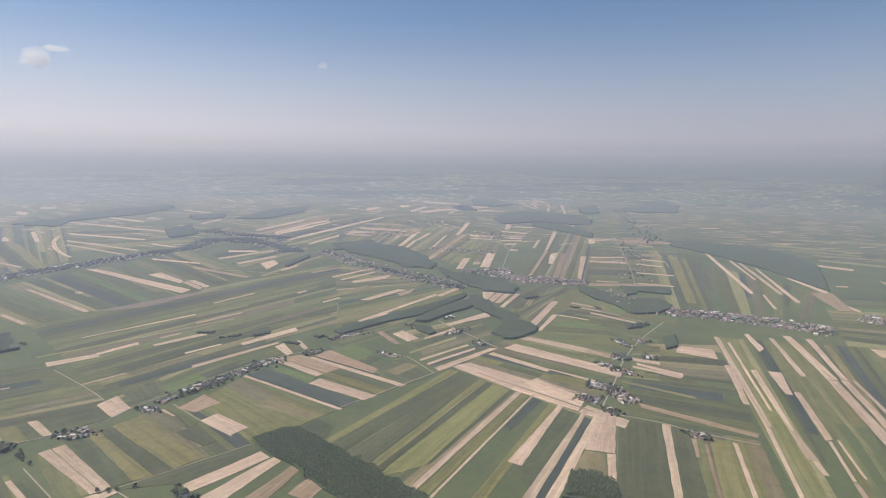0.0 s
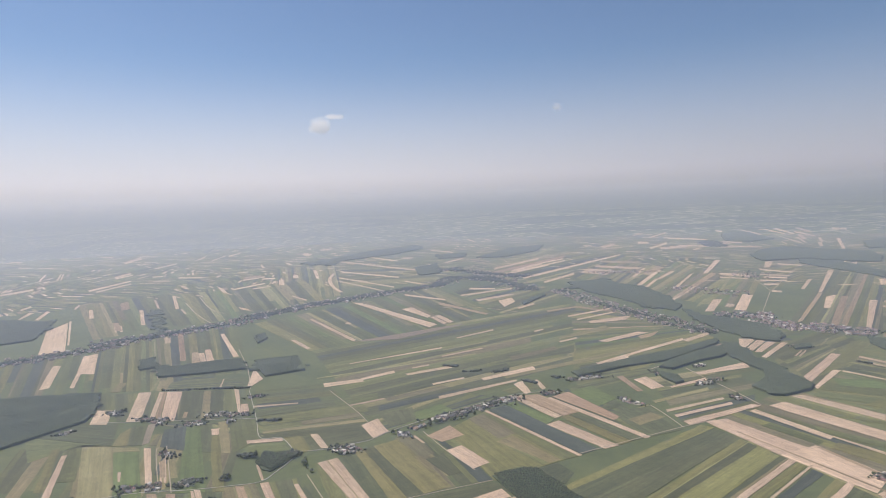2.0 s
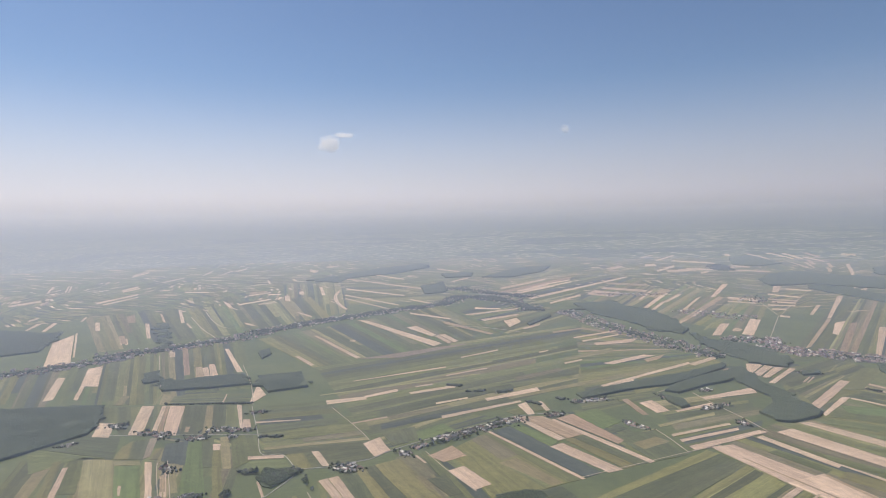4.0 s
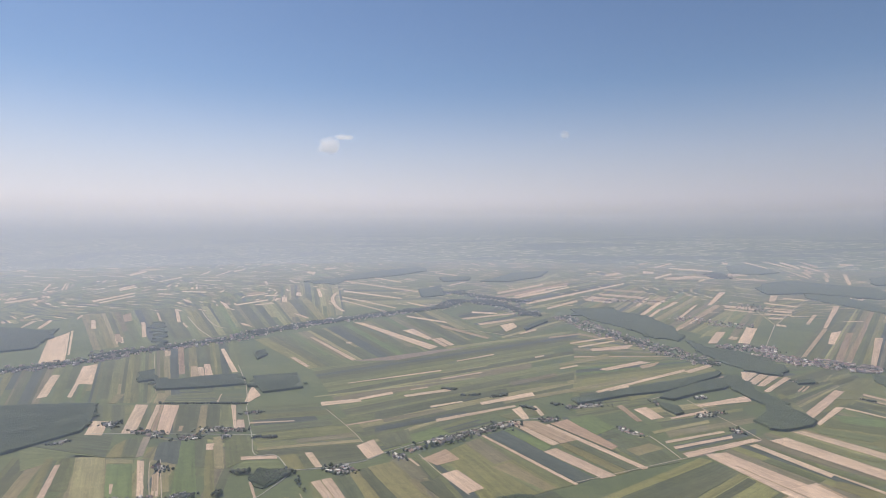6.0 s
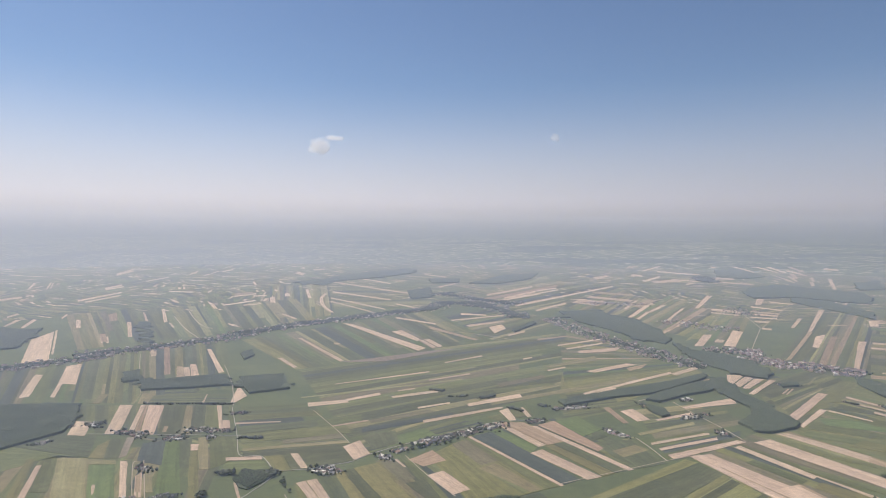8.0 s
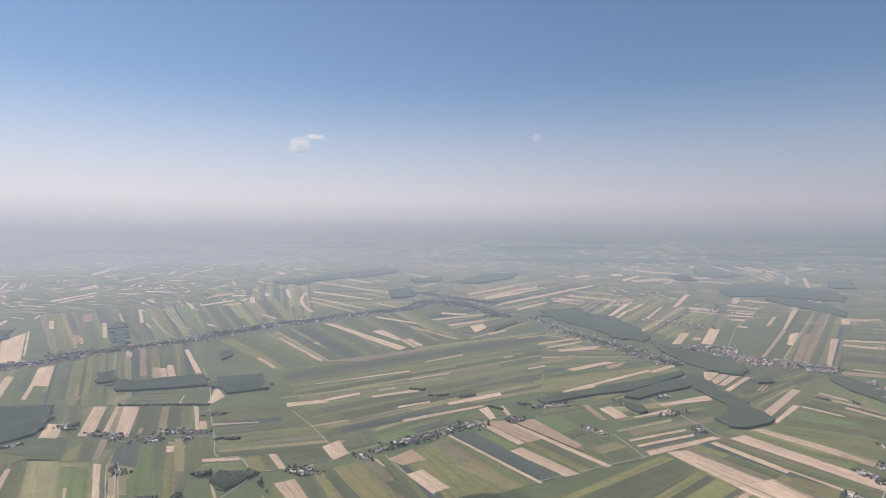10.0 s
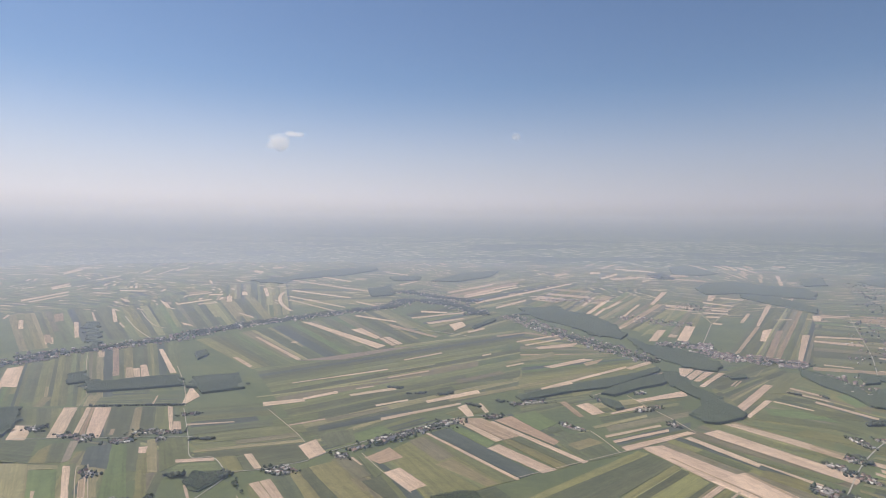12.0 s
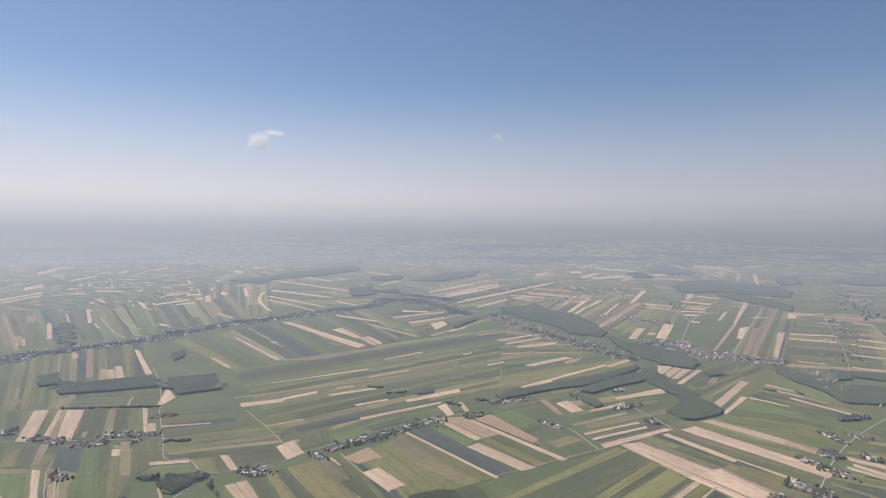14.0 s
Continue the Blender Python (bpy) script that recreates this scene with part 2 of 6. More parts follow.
# ---- mesh helpers ----
def mesh_of(name, verts, faces, mats=(), slots=None, uv=None, smooth=False):
    me = bpy.data.meshes.new(name)
    me.from_pydata([tuple(v) for v in verts], [], [tuple(int(i) for i in f) for f in faces])
    for m in mats:
        me.materials.append(m)
    if slots is not None:
        me.polygons.foreach_set("material_index", np.asarray(slots, dtype=np.int32))
    if uv is not None:
        layer = me.uv_layers.new(name="UVMap")
        loops = np.empty(len(me.loops), dtype=np.int32)
        me.loops.foreach_get("vertex_index", loops)
        layer.data.foreach_set("uv", np.asarray(uv, dtype=np.float32)[loops].ravel())
    if smooth:
        me.polygons.foreach_set("use_smooth", np.ones(len(me.polygons), dtype=bool))
    me.update()
    return me


def part(name, me, parent, label=""):
    ob = new(name, me)
    ob.parent = parent
    return tagged(ob, label)


def shaped(bm, name, mat):
    me = bpy.data.meshes.new(name)
    bm.to_mesh(me)
    bm.free()
    me.materials.append(mat)
    return me


# ---- ground and air ----
def ground_sheet():
    radii = [0, 120, 300, 600, 1000, 1600, 2400, 3400, 4200, 4880]
    verts, faces, n = [(0, 0, 0)], [], 72
    for r in radii[1:]:
        for i in range(n):
            a = 2 * math.pi * i / n
            verts.append((r * math.cos(a), r * math.sin(a), 0))
    for i in range(n):
        faces.append((0, 1 + i, 1 + (i + 1) % n))
    for k in range(len(radii) - 2):
        for i in range(n):
            a, b = 1 + k * n, 1 + (k + 1) * n
            faces.append((a + i, b + i, b + (i + 1) % n, a + (i + 1) % n))
    return tagged(new("ground", mesh_of("ground", verts, faces, [MEADOW])), "green pasture plain that reaches the hazy horizon", "ground", kind="structure")


ground_sheet()


def haze_air():
    """The hazy lower air, a thin even layer over the plain."""
    m = bpy.data.materials.new("haze_air")
    m.use_nodes = True
    n, l = m.node_tree.nodes, m.node_tree.links
    n.clear()
    s = n.new("ShaderNodeVolumeScatter")
    s.inputs["Color"].default_value = (0.645, 0.745, 1.0, 1)
    s.inputs["Density"].default_value, s.inputs["Anisotropy"].default_value = 1 / 5150.0, 0.3
    o = n.new("ShaderNodeOutputMaterial")
    l.new(s.outputs["Volume"], o.inputs["Volume"])
    r, top, k = 4900.0, 400.0, 96
    v = [(r * math.cos(2 * math.pi * i / k), r * math.sin(2 * math.pi * i / k), z) for z in (-2.0, top) for i in range(k)]
    f = [tuple(range(k - 1, -1, -1)), tuple(range(k, 2 * k))] + [(i, (i + 1) % k, k + (i + 1) % k, k + i) for i in range(k)]
    return tagged(new("backdrop", mesh_of("backdrop", v, f, [m])), "pale summer haze in the lower air", "haze", kind="structure")


haze_air()

# ---- fields ----
LABELS = {
    "stubble": "pale dry stubble field strip between green crops",
    "tan": "tan bare soil strip beside green crops",
    "brown": "grey-brown ploughed strip beside pasture",
    "blue_green": "dark bluish green crop strip in the farmland",
    "dark_green": "dark green crop strip in the farmland",
    "green": "green cereal strip in the farmland",
    "light_green": "narrow pale green grass strip between crops",
    "yellow_green": "yellowish green meadow strip in the farmland",
    "olive": "dry olive meadow strip in the farmland",
    "fresh_green": "fresh bright green young crop strip in the farmland",
    "fallow": "dull brownish green fallow strip in the farmland",
}
LEVEL = {"blue_green": 0.24, "dark_green": 0.26, "green": 0.22, "light_green": 0.34, "yellow_green": 0.28, "olive": 0.30, "fresh_green": 0.25, "fallow": 0.32, "tan": 0.43, "brown": 0.46, "stubble": 0.41}
laid = [0]
heights = {}


def own_height(base, q):
    """A height just above base that no overlapping field has."""
    x0, x1, y0, y1 = min(p.x for p in q) - 1, max(p.x for p in q) + 1, min(p.y for p in q) - 1, max(p.y for p in q) + 1
    taken = {k for a0, a1, b0, b1, k in heights.setdefault(base, []) if a0 < x1 and a1 > x0 and b0 < y1 and b1 > y0}
    k = 0
    while k in taken:
        k += 1
    heights[base].append((x0, x1, y0, y1, k))
    return base + 0.0007 * k


def plot(kind, ax, ay, bx, by, cx, cy, dx, dy, level=None):
    """One field: a low slab of crop on four corners in plan, with frayed edges."""
    laid[0] += 1
    q = [Vector((ax, ay)), Vector((bx, by)), Vector((cx, cy)), Vector((dx, dy))]
    if (q[1] - q[0]).length + (q[2] - q[3]).length < (q[2] - q[1]).length + (q[3] - q[0]).length:
        q = q[1:] + q[:1]
    long = ((q[1] - q[0]).length + (q[2] - q[3]).length) / 2
    wide = ((q[2] - q[1]).length + (q[3] - q[0]).length) / 2
    z = own_height(LEVEL[kind] if level is None else level, q)
    n = max(2, min(14, int(long / 12)))
    fray = min(0.6, wide * 0.05)
    verts, uv, faces = [], [], []
    for side in (0, 1):
        for i in range(n + 1):
            u = i / n
            p = q[0].lerp(q[1], u) if side == 0 else q[3].lerp(q[2], u)
            o = q[3].lerp(q[2], u) if side == 0 else q[0].lerp(q[1], u)
            p = p + (p - o).normalized() * rng.uniform(-fray, fray)
            verts += [(p.x, p.y, z), (p.x, p.y, 0.0)]
            uv += [(u * long, side * wide)] * 2
    m = 2 * (n + 1)
    for i in range(n):
        a, b = 2 * i, m + 2 * i
        faces += [(a, a + 2, b + 2, b), (a + 1, a + 3, a + 2, a), (b, b + 2, b + 3, b + 1)]
    faces += [(0, m, m + 1, 1), (m - 2, m - 1, 2 * m - 1, 2 * m - 2)]
    ob = new("field", mesh_of("field", verts, faces, [CROP[kind]], uv=uv))
    return tagged(ob, LABELS[kind], "field", "strip fields of the plain")


def block(n, ax, ay, bx, by, cx, cy, dx, dy, warm=False, quiet=False):
    """A group of n crop strips side by side, running from the side a-b to the side d-c."""
    a, b, c, d = Vector((ax, ay)), Vector((bx, by)), Vector((cx, cy)), Vector((dx, dy))
    far = (a + b + c + d).length / 4 > 1300
    n = int(n * (1.5 if far else 1.0))
    cuts = [0.0]
    for _ in range(n):
        cuts.append(cuts[-1] + rng.uniform(0.4, 1.6))
    cuts = [v / cuts[-1] for v in cuts]
    last = ""
    for u, v in zip(cuts, cuts[1:]):
        kind = rng.choices(("green", "dark_green", "blue_green", "yellow_green", "olive", "light_green", "fallow"), (9, 6, 1.5, 6, 4, 2, 3) if warm else (12, 10, 3, 2, 0.8, 1.2, 1.2))[0]
        if far:
            kind = rng.choices(("green", "dark_green", "blue_green", "yellow_green", "olive", "light_green", "fallow", "fresh_green", "tan"), (10, 7, 2, 3, 1.6, 2.2, 2.4, 2, 0.3 if quiet else 1.0))[0]
        elif quiet:
            kind = rng.choices(("green", "dark_green", "yellow_green", "fallow"), (8, 4, 1.4, 1.0))[0]
        elif kind == last:
            kind = rng.choice(("green", "dark_green"))
        last = kind
        s, t = rng.uniform(-0.02, 0.02), rng.uniform(0.6, 1.0) if rng.random() < 0.35 else 1.0
        p0, p1, p2, p3 = a.lerp(b, u), a.lerp(b, v), d.lerp(c, v), d.lerp(c, u)
        plot(kind, *p0, *p1, *p1.lerp(p2, t), *p0.lerp(p3, t), level=0.10)


def ribbon(kind, width, *xy):
    """A road, track or curved strip along points in plan."""
    laid[0] += 1
    pts = [Vector(xy[i:i + 2]) for i in range(0, len(xy), 2)]
    fine = []
    for i in range(len(pts) - 1):
        p0, p1, p2, p3 = pts[max(i - 1, 0)], pts[i], pts[i + 1], pts[min(i + 2, len(pts) - 1)]
        for k in range(6):
            u = k / 6
            fine.append(0.5 * ((2 * p1) + (p2 - p0) * u + (2 * p0 - 5 * p1 + 4 * p2 - p3) * u * u + (3 * p1 - p0 - 3 * p2 + p3) * u ** 3))
    fine.append(pts[-1])
    z = (0.54 if kind == "road" else 0.50) + 0.0004 * (laid[0] % 60)
    verts, faces, uv, run = [], [], [], 0.0
    for i, p in enumerate(fine):
        t = (fine[min(i + 1, len(fine) - 1)] - fine[max(i - 1, 0)]).normalized()
        side = Vector((-t.y, t.x)) * width / 2 * rng.uniform(0.9, 1.1)
        run += (p - fine[i - 1]).length if i else 0
        verts += [(*(p + side), z), (*(p - side), z), (*(p + side * 1.15), 0), (*(p - side * 1.15), 0)]
        uv += [(run, 0), (run, width), (run, 0), (run, width)]
    for i in range(len(fine) - 1):
        a, b = 4 * i, 4 * i + 4
        faces += [(a + 1, b + 1, b, a), (a, b, b + 2, a + 2), (a + 3, b + 3, b + 1, a + 1)]
    mat = {"road": ASPHALT, "track": DIRT}.get(kind) or CROP[kind]
    me = mesh_of(kind, verts, faces, [mat], uv=uv)
    if kind == "stubble":
        return tagged(new("field", me), "curved pale stubble strip on the slope", "field", "strip fields of the plain")
    label = "pale worn asphalt country road" if kind == "road" else "pale unpaved farm track between fields"
    return tagged(new(kind, me), label, kind, kind="structure")


def far_fields(name, r0, r1, half_angle, pale, seed):
    """Countless far strips, joined."""
    g = random.Random(seed)
    kinds = list(CROPS)
    verts, faces, slots, uv = [], [], [], []
    count, a = 0, -half_angle
    r = r0
    while r < r1:
        size = r * 0.05
        a = -half_angle + g.uniform(0, 3)
        while a < half_angle:
            step = math.degrees(size / r) * g.uniform(0.8, 1.3)
            mid = a + step / 2
            cx, cy = -math.sin(radians(mid)) * (r + size / 2), math.cos(radians(mid)) * (r + size / 2)
            turn = -30 + 95 * noise.noise(Vector((cx / 700, cy / 900, seed))) + g.gauss(0, 5)
            e, s = Vector((math.cos(radians(turn)), math.sin(radians(turn)))), Vector((-math.sin(radians(turn)), math.cos(radians(turn))))
            w = -size * 0.55
            while w < size * 0.55:
                width = g.uniform(6, 20) * (r / 2600)
                kind = g.choices(kinds, (pale, pale * 0.45, 0.02, 0.08, 0.20, 0.36, 0.03, 0.05, 0.02, 0.06, 0.02))[0]
                if kind in ("stubble", "tan"):
                    width *= 0.6
                u0, u1 = -size * g.uniform(0.2, 0.6), size * g.uniform(0.2, 0.6)
                if kind == "stubble":
                    u0, u1 = u0 * 0.7, u1 * 0.7
                z = 0.03 + 0.0006 * (count % 120) + (0.10 if kind == "stubble" else 0)
                i = len(verts)
                for uu, ww in ((u0, w), (u1, w), (u1, w + width), (u0, w + width)):
                    p = Vector((cx, cy)) + e * uu + s * ww
                    verts.append((p.x, p.y, z))
                    uv.append((uu, ww))
                faces.append((i, i + 1, i + 2, i + 3))
                slots.append(kinds.index(kind))
                count += 1
                w += width * g.choice((1, 1, 1, 1.6))
            a += step
        r += size * 0.92
    me = mesh_of(name, verts, faces, [FAR_CROP[k] for k in kinds], slots, uv)
    return tagged(new(name, me), "distant patchwork of green and pale strip fields", "fields", kind="stuff")


far_fields("distant_fields", 2250, 3050, 62, 0.10, 3)
far_fields("horizon_fields", 3050, 4880, 66, 0.20, 5)

block(21, -1132.9, 1072.7, -939.9, 1354, -643.9, 949, -840.1, 790.7)
block(15, -832.4, 783.2, -580.1, 853.7, -493.1, 730.2, -718.5, 673)
block(21, -896.9, 1363, -571.1, 2061, -236.1, 1526, -599.9, 1108.7, quiet=True)
block(19, -594.2, 1109.9, -316.9, 746.6, -49, 1050.3, -65.5, 1739)
block(13, -65.5, 1739, -49, 1050.3, 249.2, 1304, 130.7, 1562)
block(10, -565.7, 847.7, -441.5, 670.9, -320.8, 745.8, -457.7, 901.3)
block(13, 421.2, 1483, 589.1, 1431, 1023.6, 2408, 918, 2643)
block(15, 74.4, 1991, 371.1, 1651, 596.2, 2392, 322.9, 2720)
block(13, 949.9, 2317, 565.2, 1373, 795.6, 1352, 1255, 2166)
block(21, 416.6, 1163.7, 144.3, 825.6, 290.8, 673.9, 578.1, 991.9, warm=True)
block(12, -160.6, 822.2, -35.2, 953.5, 89.3, 794.4, -25.5, 692)
block(10, 76.7, 1016.2, 104.8, 803.4, 212.3, 902.3, 265.4, 1131.5)
block(22, -740.6, 575.5, -487.1, 712.9, -404.6, 539.4, -623.1, 417.2, warm=True)
block(18, -620.5, 415.1, -377.4, 551.1, -337.3, 483.1, -558.4, 363.7, warm=True)
block(13, -563.5, 349.9, -335.4, 480.3, -275.5, 402.2, -480.8, 257.4, warm=True)
block(9, -386.4, 543.5, -334.3, 572.8, -285.5, 505.2, -329.2, 484.9, warm=True)
block(13, -333.9, 610.9, -205.4, 727, -119.3, 609.5, -266.2, 515.7, warm=True)
block(6, -208.9, 712.1, -110.9, 808.8, -50.5, 673.9, -113.8, 613.9, warm=True)
block(13, 490.8, 913.4, 315.1, 649.9, 439, 557.8, 614, 893.3, warm=True)
block(21, 619.2, 927.9, 865.3, 841.2, 555.2, 386.2, 379.8, 410.9, warm=True)
block(10, 303.1, 631.1, 436.3, 553.9, 339.6, 356.1, 205.8, 409.8, warm=True)
block(13, 1030.1, 1974, 1101.2, 1248, 874.4, 1017.7, 650.9, 1136.2, quiet=True)
block(21, -1225, 917.6, -1042.1, 1170.6, -737.6, 825.1, -1022.6, 730, quiet=True)
block(12, -1005.8, 717.1, -782, 549.4, -858.7, 455.4, -1134.6, 630.4, warm=True)
block(9, 303.8, 1230, 309.6, 985, 486.3, 1179.6, 538.5, 1508)
block(9, 554, 1345, 416.6, 1163.7, 586.3, 989.7, 676.9, 1156.3, warm=True)
block(12, -486.6, 1937, -236.1, 1526, -89.8, 1896, -308.2, 2282)
block(15, -500.5, 2781, -266.2, 2127, 141, 3067, -168.5, 3514)
block(18, -1588, 2662, -1352, 2872, -854.7, 1857, -956.7, 1600, quiet=True)
block(12, -1323, 2879, -943.7, 1979, -613.7, 2215, -762.6, 2860, quiet=True)
block(15, -137.9, 2411, 74.4, 1991, 223.1, 2698, 124.2, 3391, quiet=True)
block(9, -316.9, 746.6, -279.2, 723.2, -137, 885.2, -245.6, 883.5)
block(9, -631.9, 684.9, -485.3, 718.6, -410.7, 673.6, -435.8, 668.3)
block(10, -48.2, 1032.5, -34.1, 924.5, 88.2, 1041.8, 82.5, 1094.8)
block(12, 300.4, 1449, 324.1, 1049.3, 439.4, 1237, 424.5, 1424)
block(10, 455.5, 1201, 341.3, 1024, 437.4, 903.3, 522.7, 1107.1, warm=True)
block(15, 65.4, 2115, 284.5, 1736, 497.4, 2242, 341.2, 3098)
block(12, 656, 2712, 518.4, 1998, 742.1, 2384, 846.4, 2874)
block(13, 1076.8, 1220, 823.2, 857.7, 922.9, 775.5, 1339, 1171.7, quiet=True)
block(13, -74.2, 1582, -43.9, 1129.2, 210.1, 1356, 130.8, 1520, warm=True)
block(9, -45.1, 1108.4, -31.7, 1029.8, 111.1, 1151.2, 192.6, 1299, warm=True)
block(12, -785.7, 879.8, -730.6, 819.5, -583.7, 859.1, -645.9, 948.6)
block(9, -1708.8, 1580.4, -1611.5, 1767.7, -1119.6, 1284.2, -1195.9, 1136.2)
block(10, -1611.5, 1767.7, -1374.0, 1956.6, -965.9, 1452.6, -1112.9, 1285.8)
block(9, -1374.0, 1956.6, -1201.2, 2224.7, -822.5, 1667.2, -968.8, 1469.9)
plot("stubble", -842.2, 1085.8, -832.6, 1093.2, -761.4, 1008.8, -771, 997.9)
plot("stubble", -836.2, 1057, -826.9, 1064.1, -772, 997.7, -777.1, 987.9)
plot("tan", -856.6, 1062.2, -843.9, 1065.1, -781, 991.3, -794.3, 983.9)
plot("stubble", -761.4, 805.6, -740.6, 810.8, -655.9, 690.3, -675.4, 685.1)
plot("stubble", -714.3, 817.2, -688.9, 823.2, -605, 700.5, -624.5, 695.8)
plot("stubble", -727, 814.1, -719.7, 815.9, -645, 707.1, -653.1, 707.4)
plot("tan", -718.8, 816.1, -715.2, 817, -631.9, 703.2, -642.4, 705.3)
plot("stubble", -907.3, 1233, -902.1, 1241, -730.3, 1047.4, -738.7, 1041)
plot("stubble", -641.6, 964.9, -588.3, 910.5, -585.5, 865, -590.1, 860.8)
plot("stubble", -605.6, 848.2, -595.6, 847.3, -527.9, 750.7, -531.9, 749.8)
plot("stubble", -549.7, 783.7, -538.7, 786.1, -513.5, 751.4, -527.4, 746)
plot("stubble", -524.3, 778.8, -461.6, 804.9, -459, 800.3, -519.9, 772.1)
plot("stubble", -456.4, 656.4, -412.8, 673.1, -406.9, 663.2, -449.2, 647)
plot("stubble", -529.7, 683.3, -519.8, 687.6, -506.4, 668.3, -515.4, 664.4)
plot("tan", -616.2, 735.7, -609.7, 737.3, -596.5, 716.4, -602.8, 714.9)
plot("stubble", -526.1, 578.4, -523.5, 579, -483.1, 532.6, -485.5, 532)
plot("stubble", -537.4, 598.8, -534, 599.6, -478.3, 533.8, -481.3, 533)
plot("stubble", -466.6, 902.7, -409.2, 937.3, -398.9, 922.9, -454.6, 883.1)
plot("stubble", -412.5, 940.1, -369.5, 994.6, -362.6, 981.5, -404.7, 931.6)
plot("stubble", -472.5, 1028.1, -325.9, 1174.6, -323.3, 1165.2, -470.8, 1024.4)
plot("light_green", -493.6, 930.3, -244.2, 1134, -242.4, 1125.4, -489.4, 924.4)
plot("stubble", -341.4, 978.5, -268.3, 1045.1, -267.7, 1026.1, -334.1, 969.5)
plot("stubble", -342.2, 1018.9, -317.1, 1043.3, -313.8, 1036.1, -339.9, 1011.8)
plot("stubble", -278.2, 930.8, -232.6, 972.4, -230.1, 966.2, -273.8, 922.3)
plot("stubble", -250.6, 868.6, -140.9, 973.7, -137.6, 964.6, -245.2, 856.1)
plot("stubble", -201.5, 971.8, -121.6, 1058.5, -114.1, 1037.6, -195.1, 959.9)
plot("olive", -165.4, 992.3, 93.7, 1248, 103.3, 1226, -158.9, 976.8)
plot("stubble", -376.4, 806.8, -333.6, 846.8, -330.8, 842, -372.6, 802.6)
plot("fallow", -331.9, 847.1, -256.4, 922.7, -244.1, 912.9, -323.6, 832.8)
plot("stubble", -324.9, 732.4, -311.8, 760.6, -280, 719.1, -292.6, 693.8)
plot("stubble", -381.9, 690.9, -372.6, 694.7, -337.2, 654.6, -345.3, 651.3)
plot("stubble", -243, 709.1, -240, 711.5, -220.7, 691.5, -223, 689.3)
plot("stubble", -188, 673.9, -172.6, 692.1, -129.4, 650.4, -145.9, 631.1)
plot("stubble", 87.5, 863.1, 174.5, 930, 175.5, 922.4, 88.2, 853.9)
plot("stubble", 96.4, 844.2, 182.9, 911.2, 182.5, 901.2, 98.4, 835.8)
plot("stubble", 105, 822, 209.4, 906.6, 219.7, 901.4, 111.3, 808.8)
plot("light_green", 16.8, 833.2, 67, 883.2, 66.6, 878.2, 19.8, 829.3)
plot("light_green", 72.3, 899.4, 161.8, 977.3, 162, 963, 75.6, 889.9)
plot("stubble", 52.6, 1001.7, 73.4, 1022.1, 96.4, 970.2, 76.6, 954.7)
plot("stubble", 104.5, 971.8, 165.4, 1027.2, 168, 1015, 108.3, 966.7)
plot("stubble", 155.8, 1055.3, 251.9, 1136.4, 252.2, 1102.9, 160, 1045.9)
plot("tan", 24.9, 1012.6, 34.6, 1021.1, 62.7, 943.4, 53.8, 938.8)
plot("stubble", -12.1, 1068.6, 49.5, 1152.5, 52.2, 1140.4, -7, 1062.2)
plot("stubble", -9.3, 1096, 169.9, 1315, 170.2, 1299, -4.1, 1085.4)
plot("stubble", 417.9, 1220, 431.6, 1214, 321.2, 1025, 312.6, 1041.6)
plot("stubble", 380.9, 1105.4, 393, 1104.7, 320.9, 993, 320.5, 1004.3)
plot("stubble", 395.9, 1105.3, 441.9, 1061.2, 439.1, 1054.6, 391.4, 1097.5)
plot("stubble", 459, 1208, 500, 1154.1, 496.7, 1146, 454, 1195.2)
plot("stubble", 441.6, 1176.9, 491.8, 1125.9, 488.6, 1118.1, 438.6, 1168.6)
plot("stubble", 468.1, 1118.5, 540.5, 1018.8, 533.7, 1009.4, 461.6, 1107)
plot("stubble", 272.1, 952.7, 291.4, 959.4, 370.4, 888.5, 358, 866.9)
plot("tan", 366.1, 886.4, 399.8, 841.2, 390.9, 830.5, 358, 866.9)
plot("stubble", 230.2, 903.6, 256.2, 923.7, 384.2, 778.8, 364.4, 757.1)
plot("stubble", 198.7, 876, 208.2, 884.9, 275.3, 798.6, 267.9, 788.1)
plot("stubble", 269.7, 801, 276.7, 799, 326.8, 747.3, 321.1, 740.4)
plot("stubble", -2228, 2278, -2265, 2427, -2225, 2383, -2190, 2239)
plot("stubble", -2007, 1911, -2069, 2203, -2035, 2167, -1963, 1869)
plot("stubble", -1938, 1877, -1987, 2115, -1956, 2081, -1907, 1851)
plot("stubble", -2845, 2989, -3015, 3320, -2942, 3239, -2783, 2924)
plot("stubble", -2375, 2705, -2452, 2978, -2399, 2914, -2328, 2651)
plot("stubble", -1908, 2317, -1783, 2325, -1753, 2287, -1876, 2278)
plot("stubble", -2305, 3101, -2469, 3478, -2431, 3436, -2277, 3067)
plot("stubble", -2077, 2346, -2047, 2380, -2011, 2338, -2041, 2306)
plot("stubble", -1721, 2341, -1746, 2407, -1712, 2367, -1688, 2303)
plot("stubble", -1705, 2069, -1622, 2015, -1567, 1959, -1598, 1969)
plot("stubble", -1504, 1787, -1493, 1790, -1287, 1555, -1290, 1543)
plot("stubble", -1504, 2045, -1412, 1964, -1335, 1873, -1338, 1858)
plot("stubble", -1402, 1515, -1390, 1518, -1202, 1315, -1212, 1312)
plot("stubble", -1510, 1703, -1493, 1694, -1346, 1540, -1345, 1530)
plot("stubble", -1030.3, 1185, -1016, 1188.5, -972.9, 1137.6, -981.2, 1129.7)
plot("stubble", -1305, 1312, -1299, 1314, -1207, 1222, -1211, 1221)
